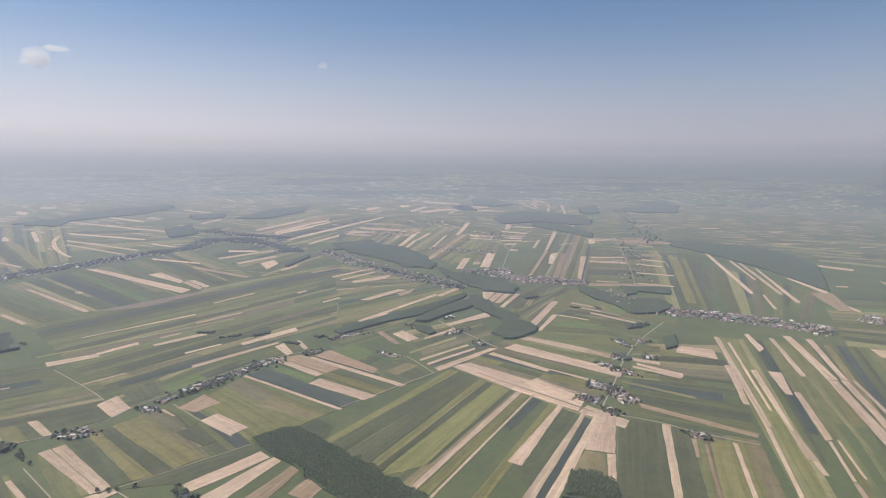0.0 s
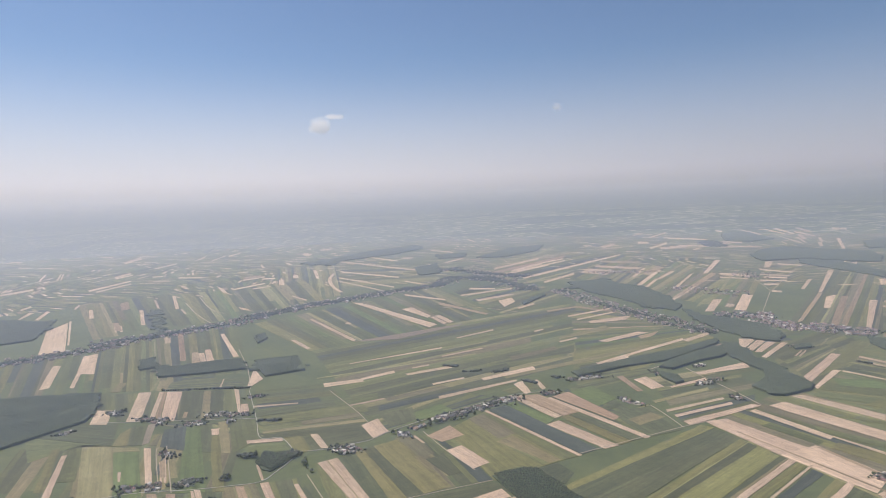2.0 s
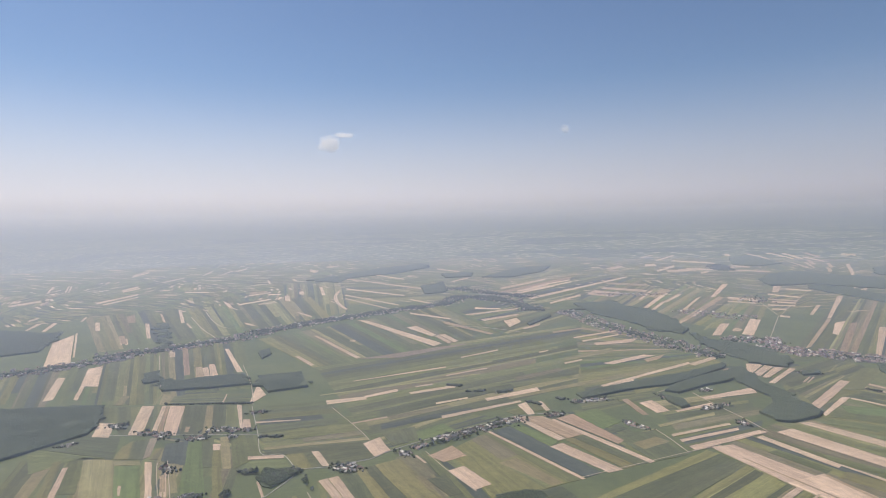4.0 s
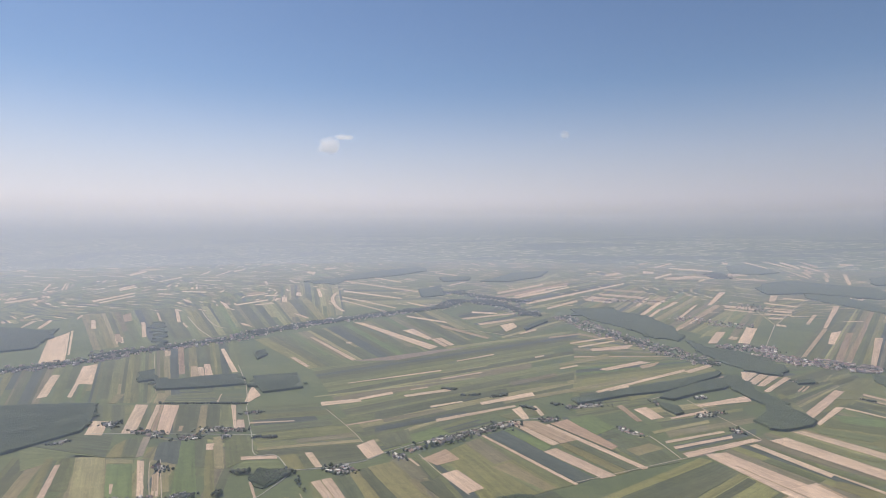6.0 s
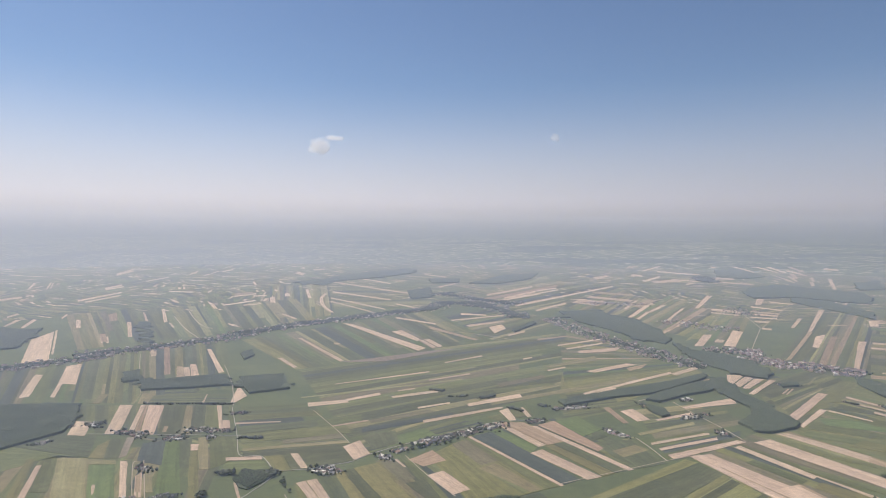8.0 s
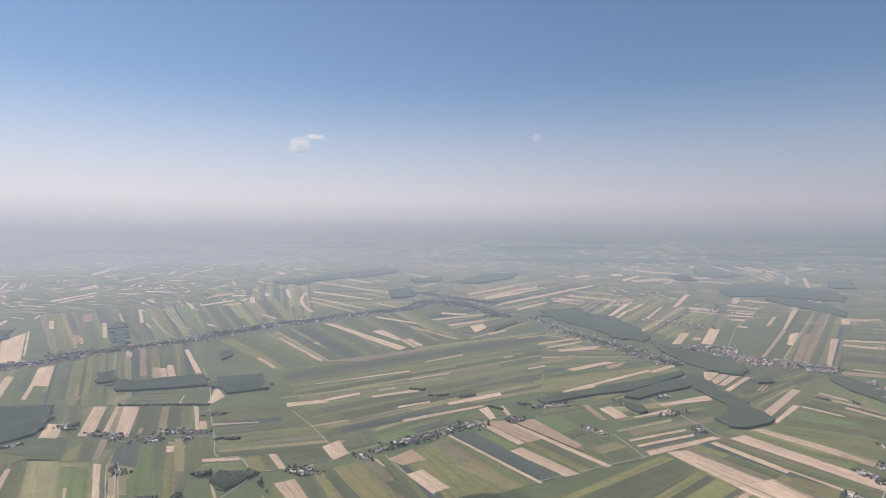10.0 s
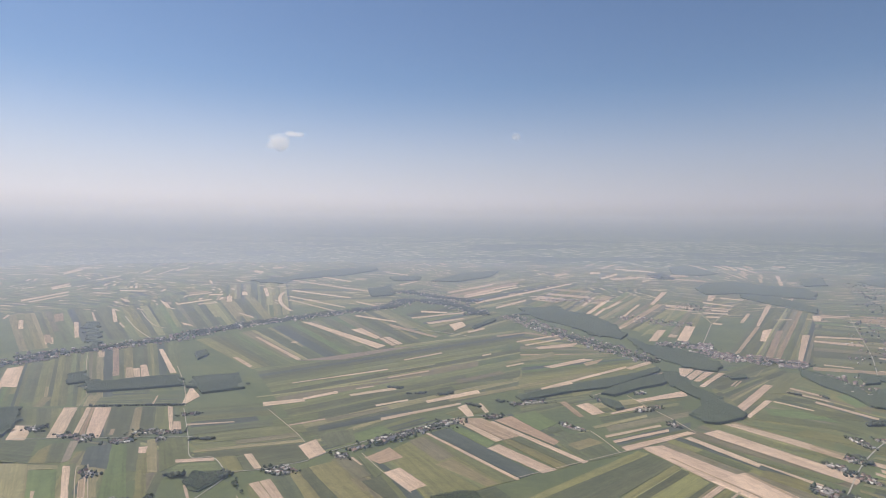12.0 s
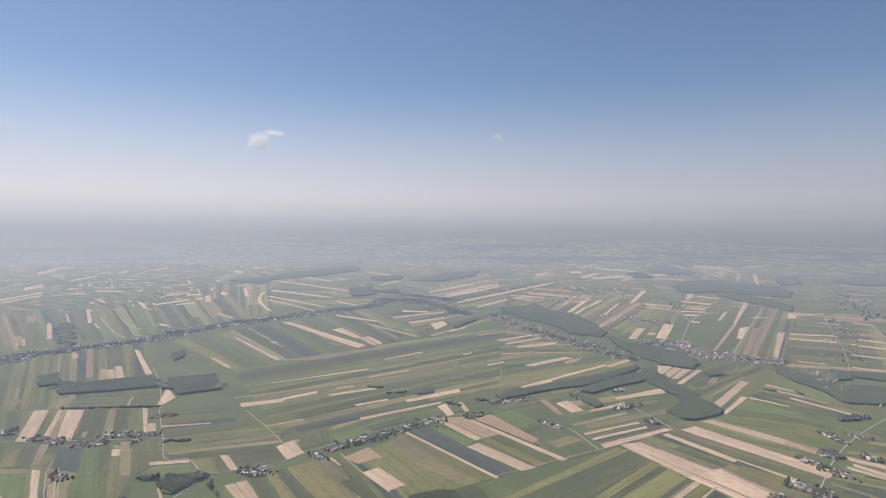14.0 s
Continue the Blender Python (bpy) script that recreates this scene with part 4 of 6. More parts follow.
plot("light_green", 360.8, 1954, 369.5, 1956, 483.2, 2357, 472.7, 2354)
plot("stubble", 330.5, 1706, 351.5, 1703, 363.3, 1740, 346.8, 1753)
plot("light_green", 257.2, 1702, 269.3, 1714, 309.8, 1836, 300, 1833)
plot("stubble", -68.7, 5728, 67.9, 6233, 65.5, 5998, -66.1, 5528)
plot("stubble", 15.8, 3822, 101.3, 4045, 124.3, 3954, 42.6, 3698)
plot("stubble", 275.7, 4211, 340.6, 4180, 335.4, 4027, 262.4, 4002)
plot("stubble", 309.1, 3704, 451.1, 4116, 434.9, 3965, 305.5, 3583)
plot("stubble", 355.6, 3679, 541.5, 3866, 527.4, 3695, 360.3, 3563)
plot("stubble", 487, 4636, 741.9, 4371, 723, 4258, 473.7, 4507)
plot("stubble", 387.6, 4665, 581.7, 5325, 563.6, 5157, 376.9, 4534)
plot("stubble", 289.4, 4979, 426.8, 5439, 413.2, 5263, 280.9, 4830)
plot("stubble", 837.4, 7227, 857.2, 7235, 754.4, 5844, 738.5, 5838)
plot("stubble", 878.1, 6952, 897.1, 6959, 856.3, 5785, 835.4, 5777)
plot("stubble", 1238, 7711, 1266, 7722, 1216, 6118, 1172.3, 6000)
plot("stubble", 788.7, 4131, 896.6, 4072, 865.3, 3929, 760.7, 3982)
plot("stubble", 527.3, 3543, 587.6, 3676, 581.4, 3598, 522.6, 3471)
plot("stubble", 752.1, 2782, 828.3, 2721, 815.4, 2679, 740.1, 2737)
plot("stubble", 586.5, 2341, 660.2, 2331, 647.1, 2284, 578.6, 2308)
plot("stubble", 542, 2160, 585.9, 2159, 575.1, 2119, 531.9, 2119)
plot("stubble", 526.7, 2011, 550.4, 1996, 540.9, 1961, 517.6, 1976)
plot("stubble", 1397, 4700, 1426, 4709, 1323, 4254, 1281, 4194)
plot("stubble", 1408, 4328, 1449, 4390, 1330, 3988, 1301, 3939)
plot("stubble", 1429, 6769, 1396, 5617, 1330, 5351, 1348, 6382)
plot("stubble", 1522, 5748, 1435, 4895, 1376, 4693, 1448, 5470)
plot("tan", 1813, 6552, 1612, 5083, 1544, 4867, 1714, 6195)
plot("stubble", 1491, 3764, 1518, 3700, 1471, 3586, 1445, 3646)
plot("stubble", 1911, 5544, 1970, 5409, 1883, 5168, 1823, 5290)
plot("stubble", 228.6, 1238, 241.4, 1251, 248, 1230, 235.3, 1218)
plot("light_green", 95.4, 1027.5, 105.7, 1040.1, 118.2, 987.2, 111.3, 979.5)
plot("stubble", -462.6, 2652, -301.2, 3131, -292.2, 3039, -450.7, 2584)
plot("tan", -447.5, 2495, -172.9, 3242, -167.5, 3144, -428.5, 2417)
plot("stubble", -370.8, 2564, -262.2, 2874, -255, 2796, -361.6, 2501)
plot("stubble", -195.4, 2200, -95.3, 2463, -93, 2406, -191.2, 2154)
plot("stubble", -767.9, 2940, -727, 3156, -711.9, 3091, -753, 2883)
plot("stubble", -652, 3183, -636.1, 3300, -606.8, 3198, -617.3, 3090)
plot("stubble", -1070.1, 4854, -926.7, 4517, -899.7, 4386, -1036.6, 4703)
plot("stubble", -933.3, 4910, -824.5, 4631, -800, 4494, -903.9, 4756)
plot("stubble", -1268, 8156, -1010.2, 9055, -954.1, 8554, -1204, 7744)
plot("stubble", -885.5, 9119, -620.2, 8475, -588, 8039, -836.1, 8613)
plot("stubble", -1330, 5764, -1130, 5505, -1090.2, 5311, -1281, 5551)
plot("stubble", -2403, 3063, -2558, 3356, -2631, 3499, -2462, 3235)
plot("stubble", -2430, 3465, -2490, 3682, -2424, 3584, -2369, 3378)
plot("stubble", -1800, 2842, -1810, 2875, -1692, 2709, -1684, 2679)
plot("stubble", -1708, 2951, -1670, 2927, -1586, 2815, -1625, 2835)
plot("tan", -1565, 2327, -1516, 2394, -1465, 2313, -1513, 2249)
plot("stubble", -1267, 1537, -1270, 1547, -1201, 1481, -1199.4, 1471)
plot("stubble", -1096.6, 1591, -1053.3, 1571, -1018.3, 1538, -1063.3, 1556)
plot("stubble", -2549, 2152, -2540, 2155, -2809, 2421, -2819, 2417)
plot("stubble", -2494, 2200, -2487, 2203, -2738, 2449, -2746, 2446)
plot("stubble", -2480, 2206, -2473, 2208, -2726, 2453, -2734, 2451)
plot("stubble", -2310, 1782, -2322, 1936, -2268, 1890, -2258, 1742)
plot("stubble", -2904, 3053, -3110, 3418, -3031, 3330, -2837, 2982)
plot("stubble", -2287, 2335, -2344, 2500, -2278, 2429, -2226, 2272)
plot("stubble", -1672, 1330, -1666, 1334, -1742, 1447, -1763, 1448)
plot("stubble", -1616, 1342, -1600, 1339, -1702, 1468, -1723, 1473)
plot("stubble", -1851, 1488, -1884, 1554, -1857, 1537, -1825, 1471)
plot("stubble", -1661, 1518, -1646, 1510, -1704, 1583, -1720, 1591)
plot("stubble", -1588, 1505, -1575, 1509, -1445, 1384, -1457, 1380)
plot("tan", -1320, 1326, -1305, 1331, -1209, 1241, -1225, 1237)
plot("tan", 164.3, 794.2, 166.2, 796.6, 282.6, 648.7, 279.6, 646)
plot("tan", 244.6, 760.1, 248.4, 764.5, 287.3, 698.2, 283.4, 695)
plot("light_green", 1567, 1824, 1804, 1658, 1781, 1637, 1547, 1800)
plot("light_green", 1511, 1727, 1675, 1536, 1645, 1509, 1483, 1695)
plot("stubble", 1400, 1654, 1472, 1543, 1443, 1517, 1379, 1623)
plot("light_green", 1764, 2243, 2201, 2030, 2167, 1999, 1737, 2208)
plot("light_green", 1565, 2094, 1775, 1900, 1751, 1874, 1543, 2064)
plot("light_green", 1572, 1927, 1730, 1788, 1707, 1764, 1551, 1901)
plot("stubble", 1216, 1324, 1244, 1316, 1232, 1302, 1204, 1311)
plot("tan", 1086.4, 1253, 1131, 1239, 1034.9, 1072.1, 1008.5, 1081.1)
plot("light_green", 1205, 1469, 1116.1, 1244, 1100.2, 1234, 1174.1, 1441)
plot("stubble", 1064.3, 1123.5, 1056.7, 1076.5, 1041.4, 1063.9, 1046.8, 1104.3)
plot("stubble", 1391, 1370, 1399, 1277, 1365, 1244, 1365, 1332)
plot("light_green", -971, 2726, -824.7, 2629, -810.3, 2583, -953.3, 2676)
plot("light_green", -908.6, 2513, -775.6, 2431, -763, 2392, -893.3, 2470)
plot("light_green", -766.1, 2217, -633.9, 2142, -624.9, 2112, -754.7, 2184)
plot("light_green", -458.1, 3052, -351, 3317, -337.4, 3248, -444.7, 2963)
plot("light_green", -351, 3317, -280.2, 3891, -266, 3797, -333.8, 3214)
plot("light_green", -296.8, 2120, -92.2, 2421, -90.7, 2383, -292.7, 2091)
plot("tan", -138.3, 1613, -63.3, 1682, -62.6, 1664, -136.1, 1587)
plot("light_green", 468.7, 4123, 664.3, 3881, 648.8, 3789, 457, 4019)
plot("light_green", 726.2, 3851, 926.4, 3730, 896, 3607, 701.3, 3718)
plot("light_green", 654.7, 3245, 714.1, 3139, 694.2, 3050, 635.8, 3150)
plot("stubble", 940.8, 2648, 1041, 2880, 1050.9, 2883, 952.2, 2650)
plot("stubble", 971.1, 2617, 1073.8, 2865, 1086.1, 2868, 984.5, 2620)
plot("stubble", 1291, 3983, 1211, 3680, 1220, 3682, 1308, 3988)
plot("light_green", 1312, 4926, 1294, 4321, 1254, 4209, 1266, 4781)
plot("stubble", 1305, 4431, 1207, 3920, 1221, 3923, 1329, 4436)

plot("stubble", -141.8, 887.0, -133.0, 892.8, -55.7, 814.3, -65.0, 803.7)
plot("tan", -131.9, 891.6, -95.9, 901.2, -33.1, 834.5, -53.3, 814.8)
plot("stubble", -83.4, 884.6, -77.1, 891.2, 57.9, 760.1, 51.2, 753.4)
plot("tan", -74.8, 894.3, -51.5, 921.0, 22.7, 824.6, 14.9, 810.0)
plot("fresh_green", -50.6, 921.1, -15.3, 957.3, 20.9, 901.8, -8.0, 858.3, level=0.36)
plot("dark_green", -9.6, 855.5, 20.8, 883.6, 29.0, 872.6, 4.5, 843.9, level=0.36)
plot("dark_green", 6.9, 842.0, 65.8, 872.2, 99.9, 790.8, 57.9, 760.1, level=0.345)
plot("olive", 32.7, 815.5, 65.2, 848.4, 83.0, 833.6, 47.3, 797.2, level=0.36)
plot("blue_green", -160.1, 817.6, -139.6, 845.7, -7.5, 711.1, -24.8, 691.6, level=0.36)
plot("fresh_green", -138.8, 845.8, -132.7, 864.8, -64.2, 803.9, -73.4, 780.9, level=0.36)
plot("stubble", -73.9, 778.7, -59.5, 796.1, 18.4, 726.0, 1.4, 712.7)
plot("yellow_green", -57.6, 809.5, -46.6, 820.5, 33.9, 741.1, 19.8, 728.0, level=0.36)
plot("dark_green", -45.8, 820.7, -30.6, 832.7, 49.0, 753.0, 34.6, 743.1, level=0.36)
plot("fresh_green", -72.7, 781.0, -57.6, 809.5, -46.5, 798.5, -59.5, 796.1, level=0.345)
plot("stubble", -167.0, 815.2, -163.7, 819.3, -25.1, 689.9, -29.2, 686.0)
plot("green", -171.8, 803.8, -166.7, 814.0, -29.8, 685.9, -45.4, 673.8, level=0.36)
plot("yellow_green", -204.2, 734.5, -171.8, 803.8, -45.4, 673.8, -116.4, 607.3, level=0.345)
plot("olive", -131.5, 710.7, -113.7, 732.2, -50.0, 672.9, -61.9, 661.7, level=0.36)
plot("green", -118.8, 700.9, -112.0, 706.4, -64.0, 662.8, -69.4, 654.4, level=0.36)
plot("fallow", -184.2, 781.4, -166.6, 802.5, -111.7, 741.9, -129.7, 720.0, level=0.36)
plot("tan", -225.1, 712.7, -203.4, 752.9, -176.6, 724.3, -199.3, 697.4)
plot("dark_green", -312.4, 629.8, -299.7, 649.4, -215.8, 546.1, -237.3, 532.4, level=0.36)
plot("yellow_green", -299.7, 649.4, -292.7, 658.9, -199.4, 553.6, -215.8, 546.1, level=0.36)
plot("dark_green", -292.7, 658.9, -282.8, 669.1, -184.3, 564.3, -199.4, 553.6, level=0.36)
plot("yellow_green", -282.8, 669.1, -258.2, 696.3, -160.2, 586.8, -184.3, 564.3, level=0.36)
plot("fallow", -265.1, 696.9, -245.8, 715.3, -200.8, 662.7, -214.3, 647.6, level=0.36)
plot("olive", -221.8, 649.4, -214.4, 653.8, -190.6, 625.2, -196.2, 618.6, level=0.36)
plot("dark_green", -206.9, 645.9, -192.5, 656.3, -156.6, 620.2, -168.9, 609.8, level=0.36)
plot("green", -237.2, 716.8, -230.7, 719.9, -187.4, 678.2, -193.2, 656.1, level=0.36)
plot("dark_green", -775.9, 612.0, -745.6, 675.8, -682.0, 679.2, -626.7, 608.7, level=0.36)
plot("green", -773.9, 610.4, -625.9, 607.0, -669.4, 604.6, -691.8, 545.1, level=0.36)
plot("yellow_green", -647.7, 645.7, -650.1, 669.5, -605.7, 612.6, -624.5, 607.4, level=0.36)
plot("dark_green", -650.1, 669.5, -630.8, 679.5, -587.0, 617.8, -605.7, 612.6, level=0.36)
plot("brown", -633.3, 681.1, -626.2, 690.1, -582.9, 624.8, -587.0, 617.8)
plot("fallow", -588.6, 649.5, -591.1, 659.4, -566.8, 621.5, -577.2, 618.6, level=0.36)
plot("blue_green", -595.9, 668.9, -572.9, 686.6, -517.5, 612.8, -559.2, 617.9, level=0.36)
plot("fresh_green", -572.9, 686.6, -557.0, 695.6, -419.4, 523.0, -449.9, 514.7, level=0.36)
plot("dark_green", -557.0, 695.6, -543.2, 704.1, -478.5, 614.6, -496.3, 613.3, level=0.36)
plot("yellow_green", -513.0, 660.3, -506.8, 668.2, -399.8, 528.4, -412.5, 524.9, level=0.36)
plot("olive", -537.0, 708.1, -526.1, 715.9, -453.6, 618.0, -464.9, 614.9, level=0.36)
plot("green", -526.0, 718.3, -490.4, 728.3, -440.1, 668.5, -450.5, 617.1, level=0.36)
plot("green", -445.5, 642.0, -402.9, 659.4, -368.0, 626.2, -434.9, 604.3, level=0.36)
plot("yellow_green", -411.0, 672.6, -390.5, 684.3, -355.6, 643.4, -367.8, 629.6, level=0.36)
plot("dark_green", -388.1, 683.0, -326.3, 733.5, -289.3, 693.0, -352.7, 642.4, level=0.36)
plot("light_green", -667.8, 603.1, -623.7, 605.7, -511.8, 491.3, -549.1, 481.1, level=0.36)
plot("light_green", -621.4, 604.4, -584.7, 610.8, -574.9, 600.5, -607.4, 591.5, level=0.36)
plot("fresh_green", -605.9, 590.0, -576.3, 600.1, -481.7, 499.5, -511.2, 491.4, level=0.36)
plot("green", -674.4, 584.0, -666.8, 601.4, -586.6, 515.6, -605.9, 510.3, level=0.36)
plot("dark_green", -677.1, 583.2, -689.4, 579.8, -594.5, 475.0, -585.4, 477.5, level=0.36)
plot("yellow_green", -695.5, 581.9, -687.9, 587.8, -598.6, 487.1, -610.2, 483.9, level=0.36)
plot("dark_green", -574.4, 613.7, -568.2, 621.1, -488.9, 528.2, -497.8, 525.8, level=0.36)
plot("tan", -525.9, 579.1, -524.9, 586.1, -488.9, 544.0, -493.8, 542.7)
plot("olive", -545.0, 612.5, -534.7, 615.3, -473.9, 546.7, -483.0, 544.2, level=0.36)
plot("dark_green", -687.9, 822.3, -652.9, 832.4, -569.2, 710.9, -598.6, 700.2, level=0.36)
plot("olive", -652.0, 832.6, -642.0, 835.4, -556.0, 714.6, -568.5, 711.1, level=0.36)
plot("dark_green", -641.1, 835.7, -621.3, 841.4, -562.9, 758.0, -558.3, 718.8, level=0.36)
plot("green", -620.4, 841.6, -603.3, 846.5, -530.2, 746.5, -542.5, 733.0, level=0.36)
plot("dark_green", -505.3, 756.1, -383.1, 847.8, -363.0, 819.9, -488.8, 738.3, level=0.36)
plot("green", -487.1, 731.6, -357.5, 816.1, -335.5, 786.3, -465.8, 707.6, level=0.36)
plot("fallow", -417.2, 732.5, -348.9, 780.1, -336.6, 764.4, -409.4, 719.0, level=0.36)
plot("olive", -453.0, 689.5, -329.9, 757.0, -322.4, 747.8, -447.2, 680.7, level=0.36)
plot("dark_green", -444.2, 677.4, -325.9, 740.1, -322.3, 713.5, -434.0, 664.3, level=0.36)
plot("blue_green", -328.6, 808.5, -215.4, 919.2, -206.1, 903.9, -321.2, 790.4, level=0.36)
plot("dark_green", -321.1, 914.2, -173.1, 1071.2, -161.4, 1051.1, -309.2, 880.5, level=0.36)
plot("green", -408.8, 820.6, -354.0, 870.7, -341.4, 839.7, -389.8, 793.8, level=0.36)
plot("fresh_green", -284.5, 767.4, -239.5, 836.2, -210.4, 809.4, -263.5, 751.0, level=0.36)
plot("dark_green", -315.9, 777.3, -276.5, 813.0, -254.9, 764.4, -282.2, 735.1, level=0.36)
plot("green", -157.8, 911.7, -101.7, 976.8, -84.2, 941.4, -137.3, 897.5, level=0.36)
plot("green", 346.8, 1033.2, 447.7, 985.8, 465.6, 955.2, 324.5, 990.1, level=0.36)
plot("green", 321.7, 981.1, 458.0, 938.9, 441.7, 912.1, 305.6, 956.0, level=0.36)
plot("yellow_green", 386.8, 955.6, 459.2, 922.4, 443.3, 892.2, 359.4, 925.2, level=0.36)
plot("fresh_green", 362.9, 1055.4, 436.8, 1050.6, 454.3, 1000.8, 359.1, 1017.3, level=0.36)
plot("green", 395.9, 1098.7, 499.0, 1044.2, 508.4, 1011.1, 433.5, 1031.6, level=0.36)
plot("dark_green", 427.7, 1148.5, 505.0, 1096.1, 493.7, 1080.7, 407.6, 1118.7, level=0.36)
plot("fresh_green", 517.3, 1162.3, 569.0, 1195.6, 548.1, 1111.2, 519.4, 1092.2, level=0.36)
plot("green", 491.8, 1327.0, 534.2, 1335.7, 432.2, 1160.8, 384.6, 1151.4, level=0.36)
plot("light_green", 376.6, 763.2, 419.4, 744.5, 415.0, 736.3, 370.6, 755.7, level=0.36)
plot("fresh_green", 409.8, 808.5, 442.2, 786.7, 430.5, 765.0, 395.1, 784.8, level=0.36)
plot("green", 384.6, 776.1, 428.6, 761.5, 419.4, 744.5, 376.0, 764.7, level=0.36)
plot("stubble", 417.1, 841.7, 455.7, 811.6, 449.4, 799.9, 408.1, 828.5)
plot("light_green", 434.3, 858.9, 474.6, 846.6, 468.9, 836.0, 427.0, 849.5, level=0.36)
plot("green", 458.9, 901.8, 496.6, 887.1, 480.5, 857.4, 439.8, 870.2, level=0.36)
plot("light_green", 389.8, 780.5, 412.1, 774.6, 409.3, 769.2, 385.8, 774.7, level=0.36)
plot("dark_green", 138.4, 801.8, 153.5, 786.1, -47.9, 547.4, -51.0, 583.3, level=0.36)
plot("dark_green", 155.3, 784.0, 164.5, 775.1, -27.3, 508.3, -52.4, 534.6, level=0.36)
plot("yellow_green", 164.8, 772.8, 170.3, 762.3, -10.5, 514.5, -25.1, 507.6, level=0.36)
plot("dark_green", 170.9, 761.3, 178.1, 750.5, 7.0, 522.5, -8.9, 515.2, level=0.36)
plot("yellow_green", 178.2, 749.4, 195.2, 726.5, 59.5, 542.8, 8.4, 523.2, level=0.36)
plot("dark_green", 196.0, 726.7, 200.6, 721.6, 68.5, 546.6, 60.7, 543.0, level=0.36)
plot("yellow_green", 209.3, 712.6, 212.4, 706.6, 96.6, 558.3, 90.7, 554.9, level=0.36)
plot("yellow_green", 273.7, 779.9, 328.7, 744.9, 301.4, 723.1, 259.3, 759.9, level=0.36)
plot("green", 264.2, 831.4, 359.3, 766.6, 344.5, 755.7, 265.4, 811.7, level=0.36)
plot("green", 286.7, 906.6, 386.5, 846.0, 395.4, 831.9, 278.3, 886.1, level=0.36)
plot("green", 214.2, 834.5, 259.2, 780.8, 248.7, 768.3, 200.2, 821.5, level=0.36)

# ---- roads ----
ribbon("road", 1.09, -574.7, 845.7, -490.4, 733.1, -443.3, 668.6, -414.3, 672.8, -373.6, 635.4)
ribbon("road", 0.88, -718.5, 673, -609, 701.9, -493.1, 730.2, -490.4, 733.1)
ribbon("road", 1.02, -373.6, 635.4, -337, 651.2, -321, 666.5, -295.4, 685.9, -279.3, 717.3, -245.4, 765, -214.2, 800.1, -181.8, 842.6, -137.8, 890.5, -78.7, 921.6)
ribbon("track", 1.02, -438.1, 868.3, -354.5, 784.2, -320.8, 745.8)
ribbon("track", 1.10, 66.8, 880.7, 83.5, 846.2, 102.1, 798.9)
ribbon("track", 1.19, 145.1, 1081.3, 172.6, 1015.9, 200.2, 956.7, 220.3, 904)
ribbon("track", 1.02, -32.1, 690.7, 58.2, 765.2, 104.8, 803.4, 147.4, 834.7)
ribbon("track", 1.02, -233.2, 726.3, -188, 673.9, -142.7, 628.8)
ribbon("road", 1.36, 1079.6, 2372, 892.2, 1881, 772.1, 1569, 675, 1343)
ribbon("track", 1.87, 1084.1, 2044, 915.3, 1614)
ribbon("track", 2.80, -1379, 1776, -1229, 1613, -1129.6, 1520, -1076.7, 1493)
ribbon("track", 2.80, -1343, 1656, -1160.5, 1474, -1026.5, 1357)
ribbon("stubble", 12, -1173.7, 2451, -1117.4, 2290, -1032.7, 2121, -943.7, 1979, -885, 1905)
ribbon("road", 1.02, -629, 412.6, -512.9, 496.4, -441.8, 523.4, -404.6, 539.4, -373.7, 556.1, -368, 586.7, -366.2, 627.7)
ribbon("track", 0.85, -469.7, 511.4, -551.8, 602.7, -555.5, 614.3)
ribbon("track", 1.02, -455.8, 514.1, -550.9, 620.7)
ribbon("track", 0.94, -283.4, 465.5, -249.6, 501.2, -225.5, 530.8)
ribbon("track", 1.02, -227.5, 532.6, -165.5, 478.5, -153.3, 466.6)
ribbon("track", 1.02, -227.5, 532.6, -119, 608.2)
ribbon("track", 0.85, -328.6, 581.5, -267.9, 515.3)
ribbon("road", 1.56, 283.2, 634.8, 307.5, 675.3, 340.9, 725.4, 404.5, 827.5, 482.2, 927.3, 582.0, 1032.5)
ribbon("track", 1.10, 294.4, 643.7, 347.2, 611.2, 375.1, 582.5, 430, 545)
ribbon("track", 1.36, -1017.6, 1138.5, -910.1, 1015.2, -786.7, 879.6)
ribbon("track", 1.36, -764.1, 1098.3, -658.5, 969, -578.3, 854.1)
ribbon("track", 1.87, 545.8, 2391, 532, 2170, 518.4, 1998)
ribbon("track", 1.87, 867.3, 2836, 671.4, 2364, 518.9, 1987)
ribbon("track", 1.87, 515.4, 1986, 451.7, 1782, 392.6, 1592)
ribbon("track", 1.53, 84.6, 1068.5, 152, 1154.3, 208, 1255, 241.3, 1323)
ribbon("track", 1.36, -442.7, 1634, -343.6, 1644, -203.2, 1578)


# ---- woods ----
def lump(seed, sub):
    """A knobbly leaf clump about one metre in radius: vertices and triangles."""
    g = random.Random(seed)
    bm = bmesh.new()
    bmesh.ops.create_icosphere(bm, subdivisions=sub, radius=1.0)
    off = Vector((g.uniform(0, 50), g.uniform(0, 50), g.uniform(0, 50)))
    for v in bm.verts:
        k = 1 + 0.42 * noise.noise(v.co * 1.7 + off) + 0.2 * noise.noise(v.co * 4.1 + off)
        v.co = Vector((v.co.x * k, v.co.y * k, v.co.z * k * 0.85))
    out = np.array([v.co[:] for v in bm.verts]), np.array([[v.index for v in f.verts] for f in bm.faces])
    bm.free()
    return out


LUMPS = [lump(20 + i, 1) for i in range(8)]


